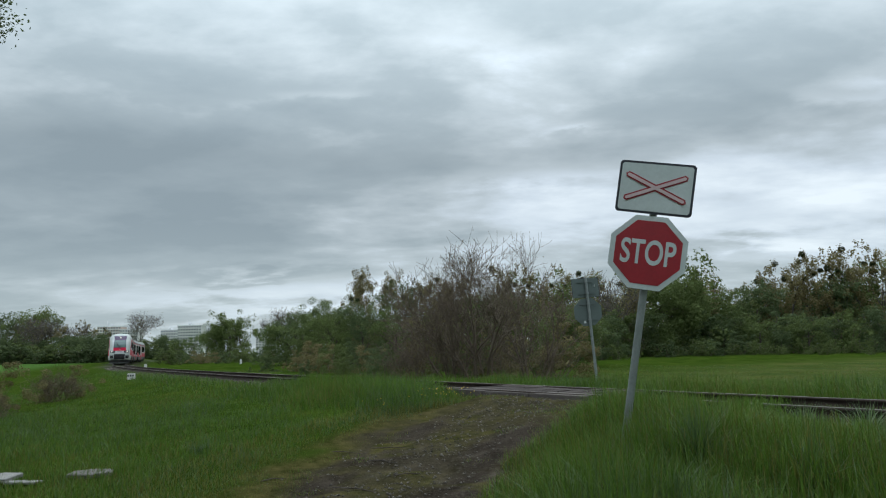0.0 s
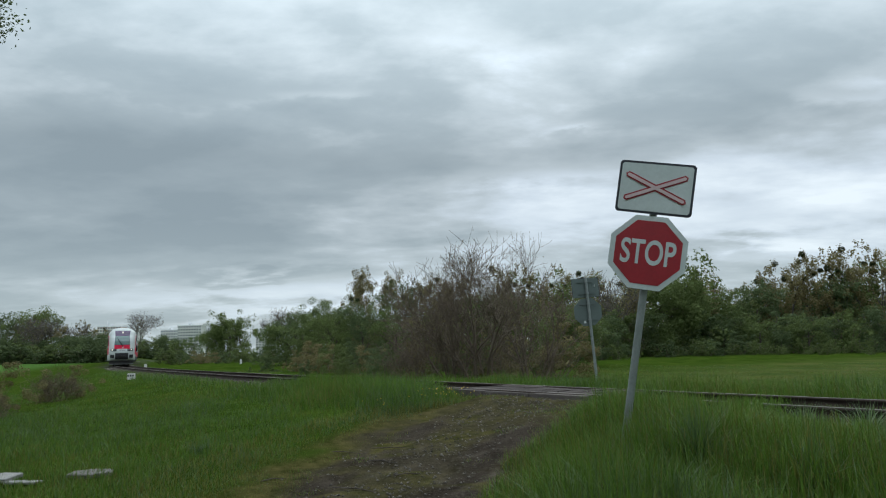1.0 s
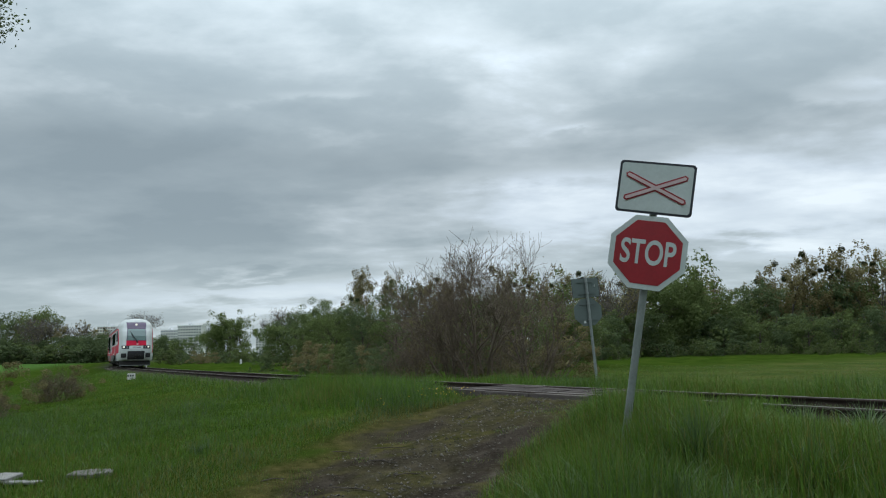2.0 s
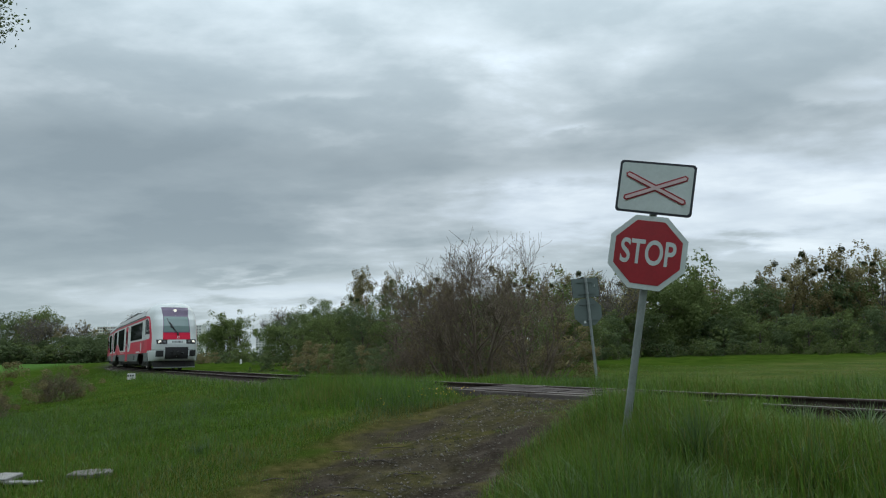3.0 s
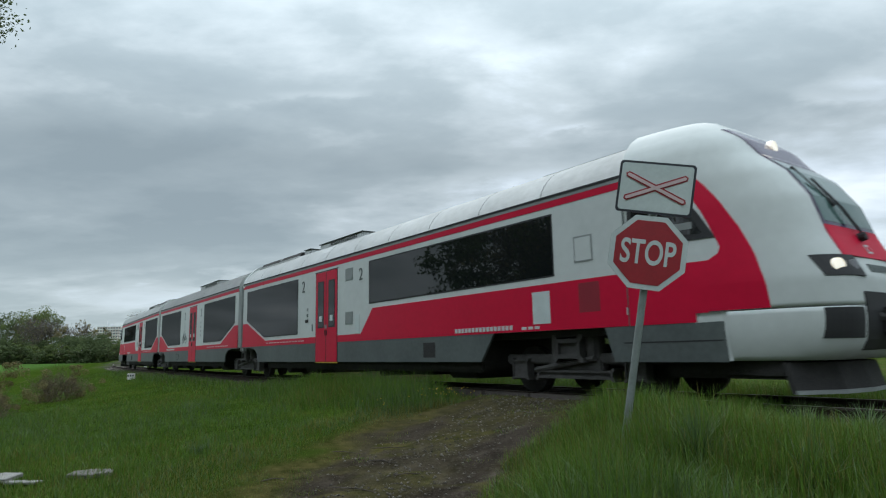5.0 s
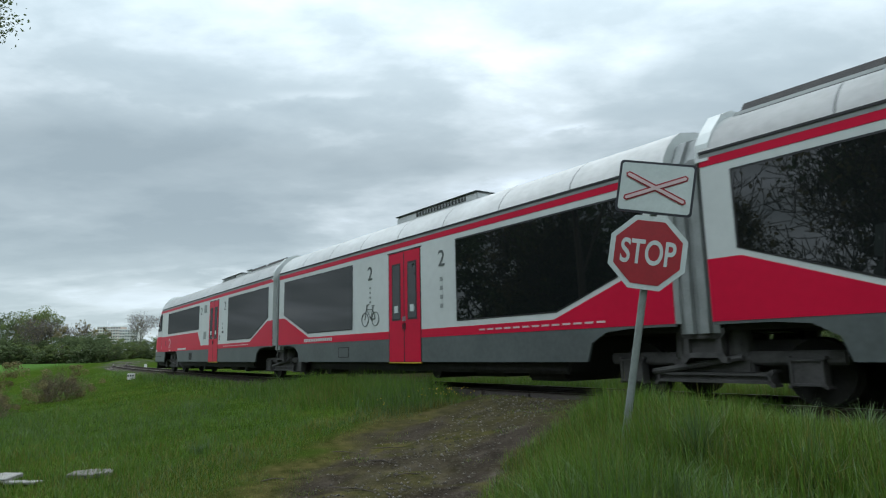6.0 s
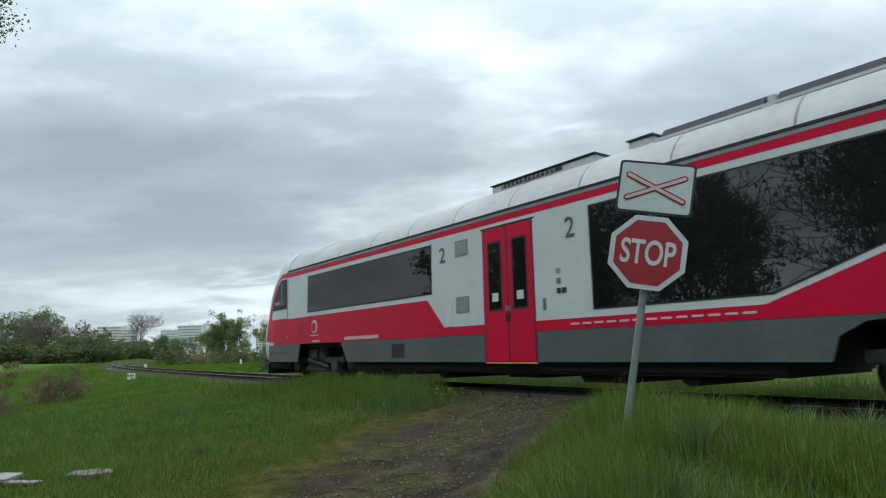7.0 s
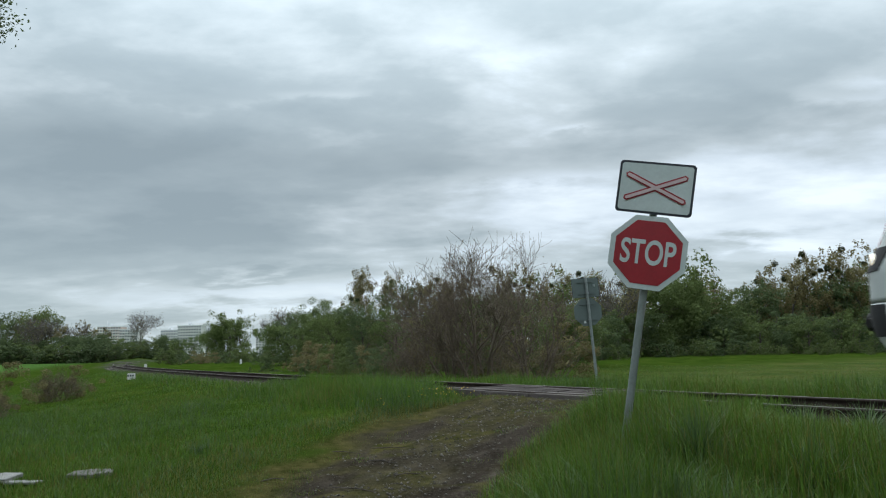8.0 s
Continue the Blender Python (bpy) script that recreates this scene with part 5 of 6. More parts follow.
def plants():
    rng = random.Random(21)
    # far wood on the left, beyond the field
    for px, top in ((-40, 560), (0, 556), (18, 546), (45, 552), (68, 562), (92, 574), (118, 578), (140, 574), (156, 570), (180, 584), (205, 596)):
        plant(rng.choice(["olive", "green", "bare"]), px, top, rng.uniform(185, 200), 1.15)
    for i in range(26):
        plant("green", -60 + i * 15 + rng.uniform(-5, 5), rng.uniform(588, 606), rng.uniform(176, 186), 1.3, rng.choice([1, 1, 0]))
    for i in range(40):
        plant("shrub", -70 + i * 10 + rng.uniform(-4, 4), rng.uniform(602, 620), rng.uniform(166, 174), 1.5, rng.choice([1, 1, 0]))
    plant("bare", 252, 553, 178, 0.95, 0)
    plant("bare", 62, 556, 180, 0.9, 1)
    for px, top, d in ((300, 596, 170), (335, 592, 160), (365, 580, 150), (410, 546, 145), (432, 562, 145), (395, 566, 146), (445, 606, 140), (475, 604, 138)):
        plant("green", px, top, d, 1.0)
    for px, top in ((500, 545), (520, 552), (485, 560)):
        plant("bare", px, top, 130, 0.8)
    for i in range(16):
        plant("shrub", 310 + i * 13, rng.uniform(618, 628), rng.uniform(95, 125), 1.6, rng.choice([1, 2, 0]))
    # wood on the inside of the bend
    for px, top, d, k in ((530, 545, 64, "green"), (560, 532, 60, "green"), (592, 518, 56, "green"), (625, 500, 56, "olive"), (655, 478, 58, "olive"), (685, 484, 56, "olive"),
                          (715, 504, 54, "green"), (745, 492, 52, "olive"), (775, 500, 50, "olive"), (640, 540, 46, "green"), (700, 535, 44, "green"), (590, 560, 48, "green"), (545, 575, 50, "green")):
        plant(k, px, top, d, 0.95)
    for px, top, d, k in ((470, 622, 42, "shrub"), (520, 612, 42, "shrub"), (545, 604, 40, "shrub"), (575, 598, 38, "shrub"), (610, 606, 36, "shrub"), (640, 600, 34, "shrub"), (668, 605, 33, "shrub"),
                          (690, 598, 32, "shrub"), (600, 630, 32, "shrub"), (655, 634, 29, "shrub"), (540, 634, 36, "shrub"), (720, 590, 30, "brown"), (750, 575, 29, "brown"), (700, 612, 29, "brown")):
        plant(k, px, top, d, 1.1)
    # bare shrub and brown thicket by the crossing
    plant("twigs", 846, 408, 25, 1.1, 0)
    plant("twigs", 795, 428, 26, 1.0, 1)
    plant("twigs", 932, 414, 26, 0.8, 1)
    for px, top, d, k in ((760, 556, 31, 2), (800, 540, 32, 0), (845, 548, 33, 2), (895, 540, 33, 2), (940, 545, 34, 0), (980, 560, 34, 2), (820, 600, 28, 0), (910, 604, 29, 2)):
        plant("shrub", px, top, d, 1.1, k)
    for px, top, d in ((750, 566, 25), (815, 580, 24.5), (890, 580, 24.5), (965, 575, 26.5)):
        plant("brown", px, top, d, 0.9)
    # trees behind the shrub and along the far side of the meadow
    for px, top, d, k in ((800, 498, 60, "olive"), (850, 490, 60, "olive"), (900, 480, 62, "olive"), (940, 472, 64, "olive"), (975, 470, 66, "green"), (1005, 474, 68, "olive"), (1035, 476, 74, "bare"),
                          (1060, 482, 76, "olive"), (1085, 476, 78, "bare"), (1110, 496, 80, "olive"), (1140, 500, 84, "green"), (1175, 480, 86, "green"), (1212, 444, 88, "green"), (1195, 470, 88, "green"),
                          (1240, 496, 90, "green"), (1272, 480, 92, "olive"), (1300, 505, 92, "green"), (1330, 500, 92, "green"), (1362, 466, 92, "olive"), (1392, 458, 92, "olive"), (1428, 460, 92, "olive"),
                          (1462, 488, 92, "green"), (1492, 442, 90, "olive"), (1520, 436, 90, "olive"), (1552, 428, 90, "olive"), (1590, 440, 90, "green"), (1640, 430, 90, "olive")):
        plant(k, px, top, d, 1.0)
    for i in range(14):
        plant(rng.choice(["green", "olive"]), 745 + i * 20 + rng.uniform(-8, 8), rng.uniform(516, 545), rng.uniform(42, 50), 1.25)
    for i in range(24):
        plant(rng.choice(["green", "olive", "olive"]), 1010 + i * 26 + rng.uniform(-9, 9), rng.uniform(500, 530), rng.uniform(96, 104), 1.4)
    for i in range(12):
        plant("green", 505 + i * 20 + rng.uniform(-8, 8), rng.uniform(560, 580), rng.uniform(66, 74), 1.5)
    for i in range(44):
        px = 985 + i * 15 + rng.uniform(-6, 6)
        plant("green" if i % 3 else "shrub", px, rng.uniform(545, 590), rng.uniform(78, 88) if px > 1060 else rng.uniform(62, 72), 1.15, rng.choice([0, 1, 1]))
    for i in range(30):
        plant("shrub", 1000 + i * 21 + rng.uniform(-8, 8), rng.uniform(598, 616), rng.uniform(72, 78) if i > 4 else 62, 1.4, rng.choice([0, 0, 1]))
    # verge shrubs on the left
    plant("brown", 112, 638, 24, 1.2)
    plant("brown", 86, 650, 24, 1.3)
    plant("brown", 140, 654, 24.5, 1.2)
    plant("shrub", 122, 640, 25, 1.0, 2)
    plant("shrub", -14, 632, 19, 1.0, 2)
    plant("brown", 10, 690, 17, 1.2)
    plant("brown", -30, 668, 16, 1.0)


plants()


def lone_tree(kind, i, x, y, tall, wide=1.0):
    src = KINDS[kind][i]
    ob = copy_thing(src, Matrix.Translation((x, y, h_at(x, y) - 0.1)) @ pose(0, 0, 0, 0, 0, plant_rng.uniform(0, 360)))
    s = tall / BASE[kind]
    ob.scale = (s * wide, s * wide, s)
    return ob


# the tree whose twigs hang into view, and the wood behind the camera that the windows mirror
def overhang_tree():
    """A tall tree beside the camera; one limb's leafy end hangs into view."""
    rng = np.random.default_rng(77)
    z0 = h_at(-13.5, 12.0)
    tree = tagged(new("tree"), "tall budding tree with a limb hanging over the verge", "tree")
    segs, tips = [], []
    grow(rng, (-13.5, 12.0, z0 - 0.1), (0.02, 0.0, 1.0), 9.0, 0.24, 0, segs, tips, 0.35, 1, 0.9, 2)
    limb = [(-13.4, 12.0, 6.2), (-12.4, 12.2, 7.5), (-11.3, 12.4, 8.3), (-10.25, 12.5, 8.45)]
    for a, b, r in zip(limb, limb[1:], (0.09, 0.06, 0.04)):
        segs.append((*a, *b, r, r * 0.7, 1))
    for k in range(7):
        d = np.array([1.0, rng.normal() * 0.5, rng.normal() * 0.45 - 0.15])
        grow(rng, limb[-1], d / np.linalg.norm(d), rng.uniform(0.45, 0.8), 0.015, 2, segs, tips, 0.8, 2, -0.1, 3)
    segs, tips = np.array(segs), np.array(tips)
    v, f = tubes_mesh(segs[:, :8], 5)
    arrays("trunk", v, f, BARK, tree)
    n = 4200
    pos = tips[rng.integers(0, len(tips), n)] + rng.normal(size=(n, 3)) * 0.09
    v, f = leaves_mesh(pos, 0.06, rng)
    arrays("crown", v, f, LEAF_B, tree)


overhang_tree()
for i in range(20):
    y = plant_rng.uniform(-22, 9)
    x = -0.8 * max(y, 0) - plant_rng.uniform(7.5, 24)
    lone_tree(plant_rng.choice(["olive_far", "olive_far", "green_far", "bare"]), plant_rng.randrange(2), x, y, plant_rng.uniform(8, 13))
for i in range(14):
    y = plant_rng.uniform(8, 19)
    x = -0.75 * y - plant_rng.uniform(7.5, 19)
    lone_tree(plant_rng.choice(["bare", "olive_far", "olive_far", "green_far"]), plant_rng.randrange(2), x, y, plant_rng.uniform(7, 12))
for i in range(6):
    a = plant_rng.uniform(-120, -20)
    r = plant_rng.uniform(16, 30)
    lone_tree(plant_rng.choice(["olive_far", "green_far"]), plant_rng.randrange(2), r * math.cos(radians(a)) - 4, r * math.sin(radians(a)) - 4, plant_rng.uniform(8, 13))


# ---- grass ----
def blades(name, pts, h, width, mat, rng, bend=0.48, joints=3):
    n = len(pts)
    a = rng.uniform(0, math.tau, n)
    tilt = np.abs(rng.normal(0.0, bend, n)) * h
    dx, dy = np.cos(a), np.sin(a)
    px, py = -dy, dx
    steps = ((0.0, 1.0), (0.4, 0.85), (0.75, 0.5), (1.0, 0.06)) if joints == 3 else ((0.0, 1.0), (0.55, 0.8), (1.0, 0.06))
    m = 2 * len(steps)
    v = np.empty((n, m, 3))
    for k, (t, taper) in enumerate(steps):
        cx = pts[:, 0] + dx * tilt * t * t
        cy = pts[:, 1] + dy * tilt * t * t
        cz = pts[:, 2] + h * (t - 0.18 * t * t * np.minimum(tilt / h, 1.2))
        w = width * taper / 2
        for j, sg in enumerate((-1, 1)):
            v[:, 2 * k + j, 0] = cx + sg * px * w
            v[:, 2 * k + j, 1] = cy + sg * py * w
            v[:, 2 * k + j, 2] = cz
    f = np.array([[0, 1, 3, 2], [2, 3, 5, 4], [4, 5, 7, 6]])[:len(steps) - 1]
    faces = (np.arange(n)[:, None, None] * m + f[None]).reshape(-1, 4)
    return arrays(name, v.reshape(-1, 3), faces, mat)


def make_grass():
    rng = np.random.default_rng(5)

    def scatter(n, y0, y1, half, power=1.0):
        y = y0 + (y1 - y0) * rng.random(n) ** power
        x = (rng.random(n) * 2 - 1) * (0.74 * y + half)
        return x, y

    for name, n, y0, y1, half, width, joints in (("grass", 125000, 3.6, 9.0, 0.6, 0.0072, 3), ("grass", 150000, 9.0, 19.0, 0.6, 0.0092, 2), ("grass", 95000, 19.0, 48.0, 1.0, 0.015, 2)):
        x, y = scatter(n, y0, y1, half)
        s, d = track_frame(x, y)
        p = path_dist(x, y)
        right = x > np.interp(y, [q[1] for q in PATH], [q[0] for q in PATH])
        clump = 0.5 + 0.5 * wave(x, y, 1.6, 2.0) + 0.25 * wave(x, y, 4.3, 0.4)
        tall = np.where(right, 0.42 - 0.12 * smooth((x - 1.6) / 1.6), 0.13) * (0.55 + 0.75 * np.clip(clump, 0, 1.2))
        bank = smooth((5.0 - d) / 2.5) * smooth((d - 1.2) / 0.6)
        tall = np.maximum(tall, bank * 0.36 * (0.6 + 0.6 * clump) * (1.0 + 0.5 * smooth((s + 9) / 3) * smooth((3.0 - s) / 1.5)))
        tall = np.where(d < -1.3, (0.12 + 0.30 * smooth((d + 5.0) / 2.5) * smooth((s + 6.0) / 3)) * (0.5 + 0.8 * clump), tall)
        tall = tall * np.where(y > 19, 0.75, 1.0) + 0.20 * np.exp(-(((x - 1.75) / 0.7) ** 2 + ((y - 5.35) / 0.5) ** 2))
        tall = np.where((s > 5.6) & (d > 0), tall * (0.48 + 0.52 * np.maximum(smooth((d - 2.0) / 1.6), smooth((8.0 - s) / 1.0))), tall)
        tall = np.where((s > 3.4) & (s < 5.9) & (d > 0.9) & (d < 3.4), tall * 0.42, tall)
        tall *= np.where(right, 0.6, 0.3) + np.where(right, 0.4, 0.7) * smooth((p - 1.0) / 0.5)
        tuft = (p <= 1.0) & (wave(x, y, 3.1, 5.5) + 0.6 * wave(x, y, 7.0, 1.5) > 0.55) & (rng.random(n) < 0.55) & (y > 6.5)
        tall = np.where(tuft, 0.05, tall)
        keep = ((p > 0.98 + 0.25 * wave(x, y, 2.6, 1.1)) | tuft) & ((np.abs(d) > np.where((s > -7) & (s < 2.6), 0.85, 1.15)) | ((s > 7.0) & (rng.random(n) < 0.22)) | ((s < -3) & (np.abs(d) > 0.85) & (rng.random(n) < 0.4)))
        edge = (s > -8) & (s < 2.3) & (d > 0.85) & (d < 2.1)
        keep |= edge & (rng.random(n) < 0.9)
        tall = np.where(edge, np.maximum(tall, 0.26), tall)
        keep &= ~((np.abs(d) < 1.35) & (s > 2.5) & (s < 5.6))
        keep &= rng.random(n) < 0.45 + 0.6 * clump
        x, y, tall = x[keep], y[keep], tall[keep] * rng.uniform(0.55, 1.25, keep.sum())
        # low growth between the rails
        d = d[keep]
        tall = np.where(np.abs(d) < 1.15, np.minimum(tall, 0.16), tall)
        pts = np.stack([x, y, height(x, y) - 0.02], 1)
        tint = wave(x, y, 0.9, 6.1) + 0.5 * wave(x, y, 2.7, 3.7)
        r = rng.random(len(x))
        dry = r < np.where((p[keep] < 2.0) & (tall < 0.22), 0.5, np.clip(0.10 + 0.22 * tint + 0.30 * (d < -4), 0.04, 0.6))
        blue = ~dry & (r > 0.80 + 0.25 * tint)
        for sel, mat, label in ((~dry & ~blue, GRASS, "fresh green meadow grass"), (dry, GRASS_DRY, "yellowish grass blades along the path"), (blue, GRASS_BLUE, "bluish green patches of meadow grass")):
            ob = blades(name, pts[sel], tall[sel], width * (0.7 + 0.6 * rng.random(sel.sum())), mat, rng, joints=joints)
            tagged(ob, label, "grass", kind="stuff")

    # tall growth along the near rail
    for n, s0, s1, d0, d1, tall in ((9000, -4.6, 1.2, 0.86, 2.2, 0.54), (3200, 6.1, 7.5, 0.86, 1.7, 0.46), (1300, 7.9, 8.6, 0.86, 1.5, 0.46), (500, 6.1, 6.7, -0.6, 0.5, 0.24), (700, 7.3, 7.9, -1.3, -0.2, 0.30), (2500, 5.8, 12.0, -1.9, -0.9, 0.26), (6500, -5.0, 6.5, -5.5, -1.4, 0.42)):
        ss, dd = rng.uniform(s0, s1, n), rng.uniform(d0, d1, n)
        tx, ty, th = np.interp(ss, S, TX), np.interp(ss, S, TY), np.interp(ss, S, TH)
        x, y = tx + np.sin(th) * dd, ty - np.cos(th) * dd
        h = tall * rng.uniform(0.5, 1.1, n) * (0.85 + 0.25 * wave(x, y, 3.0, 2.9))
        ob = blades("grass", np.stack([x, y, height(x, y) - 0.02], 1), h, 0.009 * rng.uniform(0.7, 1.4, n), GRASS, rng, 0.30, 2)
        tagged(ob, "tall grass growing along the rail", "grass", kind="stuff")


make_grass()


def grass_tuft(x, y, n, tall, seed):
    rng = np.random.default_rng(seed)
    a, r = rng.uniform(0, math.tau, n), np.abs(rng.normal(0, 0.07, n))
    px, py = x + np.cos(a) * r, y + np.sin(a) * r
    pts = np.stack([px, py, np.full(n, h_at(x, y) - 0.02)], 1)
    ob = blades("grass_tuft", pts, tall * rng.uniform(0.6, 1.15, n), 0.012 * rng.uniform(0.6, 1.3, n), GRASS_BLUE, rng, 0.75)
    return tagged(ob, "coarse blue-green grass tuft with arching blades", "grass tuft", group="grass tufts")


for tuft in ((1.98, 5.25, 190, 0.56, 1), (3.05, 5.6, 90, 0.46, 2), (3.75, 5.9, 80, 0.44, 3), (2.5, 4.6, 70, 0.44, 4), (1.1, 4.9, 60, 0.46, 5), (3.4, 6.3, 70, 0.42, 7), (4.3, 6.6, 70, 0.42, 8), (2.75, 5.0, 60, 0.42, 9), (3.6, 5.0, 70, 0.42, 10), (1.5, 4.4, 60, 0.42, 11), (-3.6, 9.5, 60, 0.25, 6)):
    grass_tuft(*tuft)


# ---- small things by the path and the track ----
def stone_block(name, px, dist, w, h, d, mat, label, category, rise=0.0, turn=0):
    x, y, z = spot(px, dist)
    ob = tagged(new(name), label, category)
    ob.matrix_basis = Matrix.Translation((x, y, z + rise)) @ pose(0, 0, 0, 0, 0, turn)
    bm = bmesh.new()
    box(bm, -w / 2, w / 2, -d / 2, d / 2, -0.1, h, min(h, w) * 0.12)
    rng = random.Random(int(px))
    for v in bm.verts:
        v.co += Vector((rng.uniform(-1, 1), rng.uniform(-1, 1), rng.uniform(-1, 1))) * min(w, h) * 0.04
    part("block", bm, mat, ob)
    return ob


km = stone_block("distance_stone", 237, 33.5, 0.36, 0.30, 0.22, CONCRETE, "white painted distance stone beside the track", "marker", 0.0, 8)
for i in range(3):
    bm = bmesh.new()
    box(bm, -0.15 + i * 0.12, -0.08 + i * 0.12, -0.125, -0.113, 0.14, 0.23)
    part("marking", bm, GREY, km)
stone_block("marker_post", 261, 62, 0.22, 0.42, 0.2, CONCRETE, "small white marker post in the grass", "marker")
stone_block("marker_post", 427, 88, 0.25, 0.6, 0.2, CONCRETE, "small white marker post beside a bush", "marker")


def slab_piece(name, x, y, outline, thick, mat, label, tilt=(0, 0), rise=0.0, turn=0.0):
    ob = tagged(new(name), label, "debris")
    ob.matrix_basis = Matrix.Translation((x, y, h_at(x, y) + rise)) @ pose(0, 0, 0, tilt[0], tilt[1], turn)
    bm = bmesh.new()
    slab(bm, outline, lambda a, b, d: Vector((a, b, d)), thick)
    bmesh.ops.bevel(bm, geom=bm.edges[:], offset=thick * 0.2, segments=1, affect="EDGES")
    part("slab", bm, mat, ob)
    return ob


slab_piece("concrete_slab", -5.45, 7.85, [(-0.42, -0.16), (0.30, -0.2), (0.36, 0.1), (0.1, 0.2), (-0.4, 0.18)], 0.05, SLAB, "broken white concrete slab lying in the grass", (3, -2), 0.03, 8)
slab_piece("concrete_slab", -5.05, 7.75, [(-0.1, -0.06), (0.25, -0.08), (0.3, 0.05), (-0.1, 0.08)], 0.03, SLAB, "small broken concrete piece lying in the grass", (0, 2), 0.02, 5)
slab_piece("flat_stone", -4.3, 8.05, [(-0.27, -0.1), (0.0, -0.17), (0.24, -0.06), (0.2, 0.12), (-0.05, 0.17), (-0.25, 0.1)], 0.05, STONE, "flat pale grey stone lying in the grass", (3, 0), 0.03, 10)


def stones(name, n, seed, mat, place, size, label):
    """Many loose stones in one mesh."""
    rng = np.random.default_rng(seed)
    x, y = place(rng, n)
    z = height(x, y)
    s = size * rng.uniform(0.4, 1.5, n) ** 1.3
    base = np.array([[1, 0, 0], [0, 1, 0], [-1, 0, 0], [0, -1, 0], [0, 0, 0.7], [0, 0, -0.5]], float)
    f = np.array([[0, 1, 4], [1, 2, 4], [2, 3, 4], [3, 0, 4], [1, 0, 5], [2, 1, 5], [3, 2, 5], [0, 3, 5]])
    v = base[None] * rng.uniform(0.6, 1.3, (n, 6, 1)) * s[:, None, None]
    a = rng.uniform(0, math.tau, n)
    c, t = np.cos(a)[:, None], np.sin(a)[:, None]
    vx, vy = v[:, :, 0] * c - v[:, :, 1] * t, v[:, :, 0] * t + v[:, :, 1] * c
    v = np.stack([vx + x[:, None], vy + y[:, None], v[:, :, 2] + z[:, None] + s[:, None] * 0.15], 2)
    ob = arrays(name, v.reshape(-1, 3), (np.arange(n)[:, None, None] * 6 + f[None]).reshape(-1, 3), mat)
    return tagged(ob, label, "gravel", kind="stuff")


def on_path(rng, n):
    t = rng.uniform(0.25, 0.98, n)
    px = np.interp(t, np.linspace(0, 1, len(PATH)), [p[0] for p in PATH])
    py = np.interp(t, np.linspace(0, 1, len(PATH)), [p[1] for p in PATH])
    r = rng.normal(0, 0.55, n)
    return px + r * 0.85, py - r * 0.5


stones("gravel", 2600, 3, GRAVEL, on_path, 0.015, "loose pale gravel on the dirt path")


def by_track(rng, n):
    s, lat = rng.uniform(-60, 11, n), rng.choice([-1, 1], n) * rng.uniform(0.2, 1.9, n)
    keep = (s < 1.5) | (s > 6.2)
    s = np.where(keep, s, -5.0)
    x, y, th = np.interp(s, S, TX), np.interp(s, S, TY), np.interp(s, S, TH)
    return x - np.sin(th) * lat, y + np.cos(th) * lat


stones("ballast", 9000, 6, GRAVEL, by_track, 0.035, "dusty grey ballast stones along the track")


def make_dandelions():
    rng = np.random.default_rng(12)
    bm = bmesh.new()
    for cx, cy, n, r in ((-0.1, 12.5, 20, 0.25), (0.35, 12.75, 8, 0.15), (-0.75, 11.4, 4, 0.3), (-1.3, 12.3, 4, 0.6)):
        for _ in range(n):
            x, y = cx + rng.normal(0, r), cy + rng.normal(0, r * 0.7)
            z = h_at(x, y) + rng.uniform(0.16, 0.30)
            m = Matrix.Translation((x, y, z)) @ Euler((rng.uniform(-0.7, 0.7), rng.uniform(-0.7, 0.7), 0)).to_matrix().to_4x4()
            bmesh.ops.create_cone(bm, cap_ends=True, segments=7, radius1=0.008, radius2=0.016, depth=0.012, matrix=m)
    ob = part("dandelions", bm, DANDELION)
    tagged(ob, "yellow dandelion flowers in the verge grass", "flowers", kind="stuff")


make_dandelions()


def make_twigs_on_path():
    rng = random.Random(9)
    for _ in range(9):
        x, y = rng.uniform(-2.0, 0.2), rng.uniform(5.6, 9.5)
        ob = tagged(new("fallen_twig"), "thin brown twig lying on the dirt path", "twig", group="twigs on the path")
        ob.matrix_basis = Matrix.Translation((x, y, h_at(x, y) + 0.012)) @ pose(0, 0, 0, 0, 0, rng.uniform(-40, 40))
        bm = bmesh.new()
        l = rng.uniform(0.12, 0.34)
        tube(bm, (-l, 0, 0), (0, 0.03, 0.01), 0.007, 0.006, 6)
        tube(bm, (0, 0.03, 0.01), (l, -0.02, 0.0), 0.006, 0.003, 6)
        part("stick", bm, BARK, ob)


make_twigs_on_path()


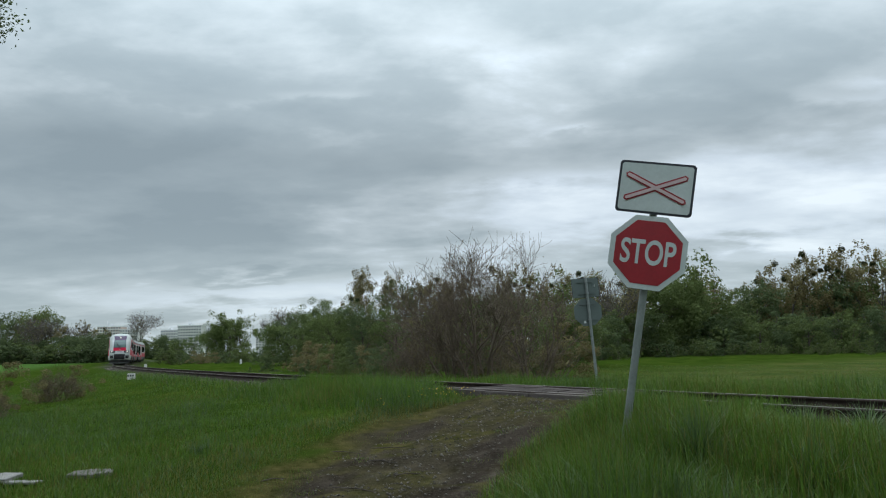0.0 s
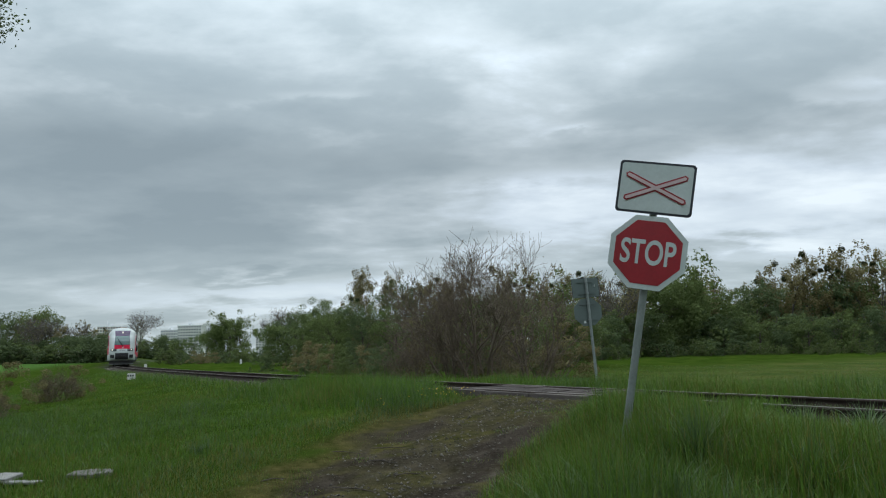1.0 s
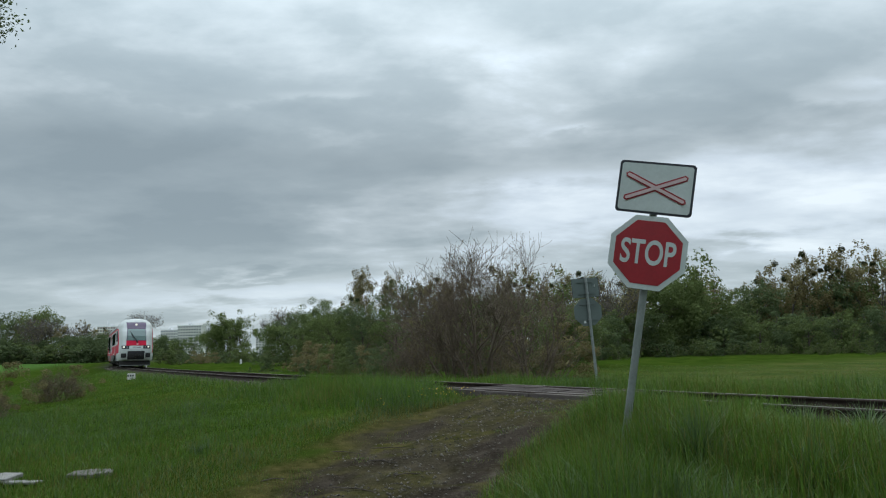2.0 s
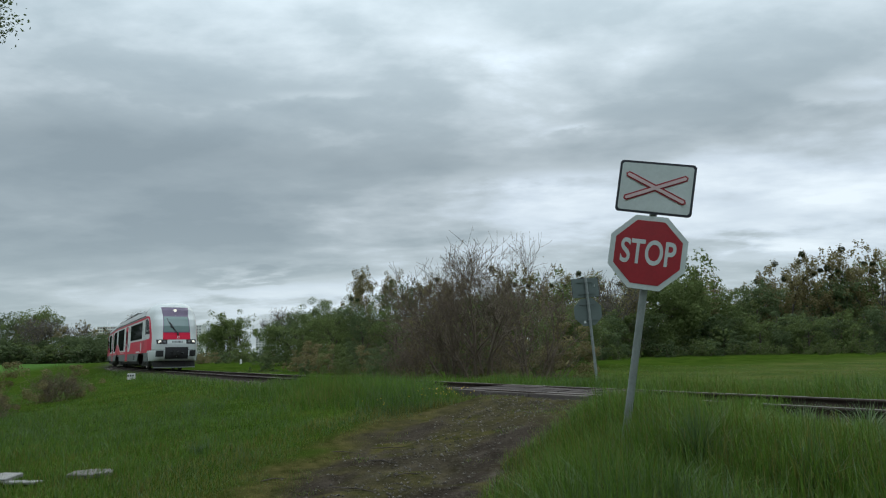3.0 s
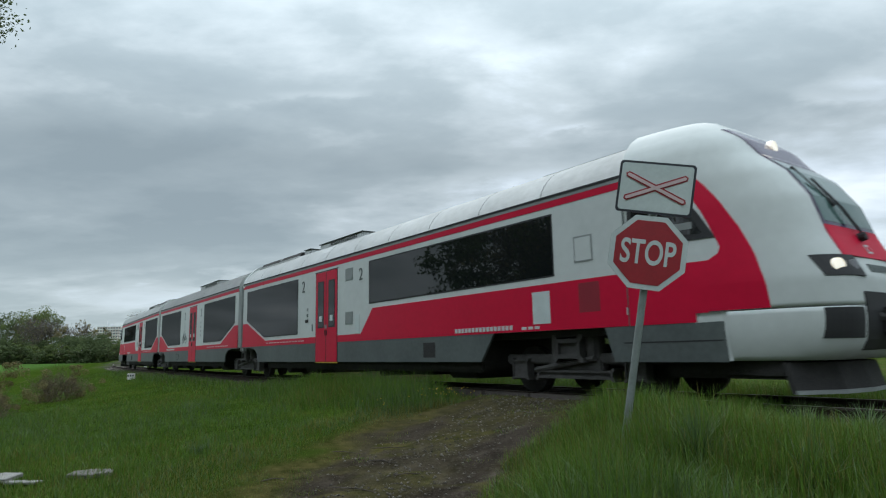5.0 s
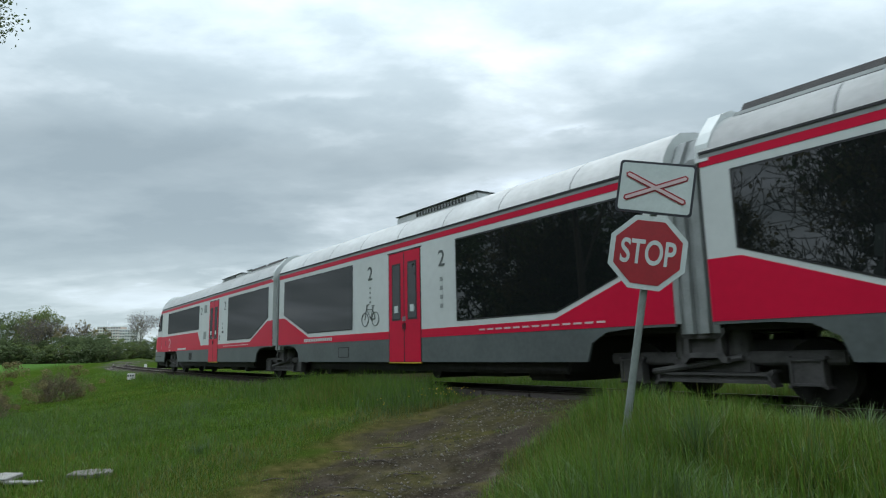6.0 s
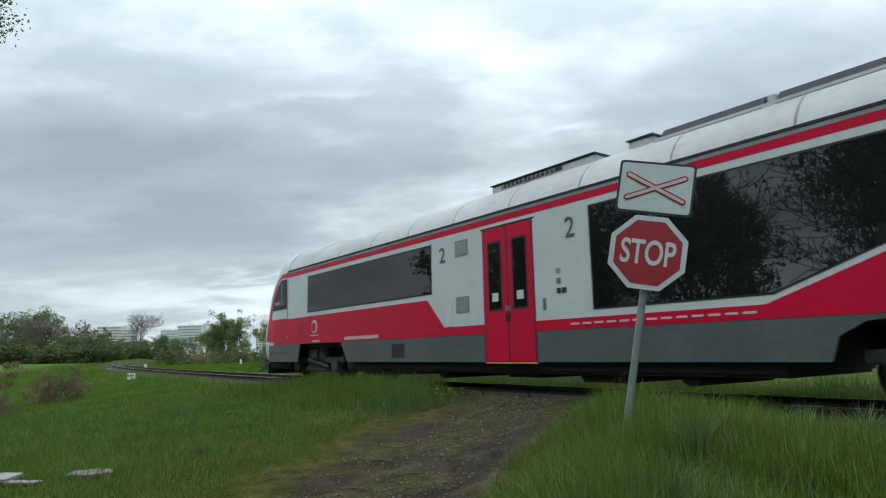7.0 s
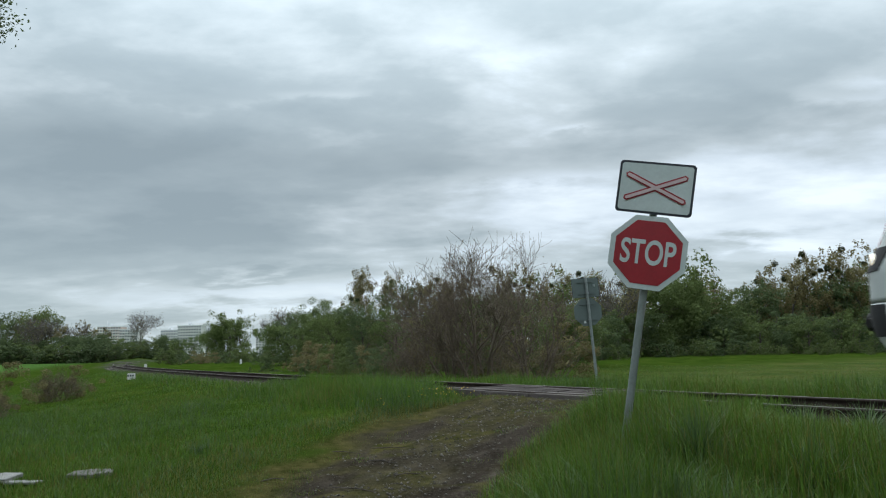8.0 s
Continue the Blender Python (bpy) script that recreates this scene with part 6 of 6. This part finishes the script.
# ---- the far distance ----
def make_building(px0, px1, top, dist, mat, label, storeys, bays):
    x0, x1 = (px0 - 784) / 1128 * dist, (px1 - 784) / 1128 * dist
    z0 = h_at((x0 + x1) / 2, dist) - 1
    z1 = 0.733 + (horizon((px0 + px1) / 2) - top) / 1128 * dist
    b = tagged(new("apartment_building"), label, "building", group="panel apartment buildings")
    b.matrix_basis = Matrix.Translation((x0, dist, z0))
    w, h = x1 - x0, z1 - z0
    bm = bmesh.new()
    box(bm, 0, w, 0, 14, 0, h, 0.1)
    wall = part("wall", bm, mat, b)
    bm = bmesh.new()
    box(bm, -0.4, w + 0.4, -0.4, 14.4, h, h + 0.7)
    box(bm, w * 0.4, w * 0.52, 3, 9, h + 0.7, h + 3.4)
    tube(bm, (w * 0.3, 6, h), (w * 0.3, 6, h + 7), 0.25, 0.15, 6)
    part("roof", bm, PANELWALL, b)
    fh, bw = h / storeys, w / bays
    pane = band = None
    for s in range(storeys):
        if band is None:
            bm = bmesh.new()
            box(bm, 0.1 * w, 0.9 * w, -1.1, -0.02, 0, fh * 0.36)
            band = part("balcony", bm, CONCRETE, b)
        else:
            o = new("balcony", band.data)
            o.parent = b
            o.location = (0, 0, s * fh)
        for k in range(bays):
            if pane is None:
                bm = bmesh.new()
                box(bm, bw * 0.2, bw * 0.8, -0.08, 0.0, fh * 0.4, fh * 0.9)
                pane = part("window", bm, PANE, b)
            else:
                o = new("window", pane.data)
                o.parent = b
                o.location = (k * bw, 0, s * fh)
    return b


make_building(150, 172, 588, 760, PANELWALL, "distant grey panel apartment block behind trees", 11, 6)
make_building(172, 214, 580, 700, PANELROSE, "distant rose panel apartment block behind trees", 12, 9)
make_building(212, 244, 585, 690, CONCRETE, "distant white panel apartment block with balconies", 11, 7)
make_building(284, 316, 586, 740, PANELWALL, "distant grey panel apartment block behind trees", 11, 7)
make_building(314, 356, 578, 700, CONCRETE, "distant white panel apartment block with balconies", 12, 9)
make_building(350, 392, 582, 760, PANELWALL, "distant grey panel apartment block behind trees", 11, 8)
make_building(452, 478, 588, 700, CONCRETE, "distant white panel apartment block with balconies", 11, 5)
make_building(474, 494, 580, 690, PANELWALL, "distant grey panel apartment block behind trees", 12, 4)

# blue grey of distance haze is put into the hills' base colour
HILL = material("hazed_wooded_hill", (0.070, 0.095, 0.110), 0.95, vary=0.18, scale=0.004, fine=0.03)


def make_hills():
    n, rows = 120, 6
    v, f = [], []
    for i in range(n + 1):
        px = 900 + i * 14
        d = 1900.0
        crest = 60 + 75 * float(smooth((px - 1150) / 250)) + 38 * math.sin(px * 0.011 + 1.5) + 12 * math.sin(px * 0.037)
        crest *= float(smooth((px - 1000) / 250))
        for r in range(rows + 1):
            t = r / rows
            dd = d + 900 * t
            v.append(((px - 784) / 1128 * dd, dd, -5 + (crest * 1.5 + 5) * math.sin(t * math.pi / 2)))
    k = rows + 1
    for i in range(n):
        for r in range(rows):
            a = i * k + r
            f.append((a, a + k, a + k + 1, a + 1))
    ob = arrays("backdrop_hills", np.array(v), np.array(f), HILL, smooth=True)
    tagged(ob, "distant wooded hills with blue grey haze in their colour", "hills", kind="structure")


make_hills()


motions()
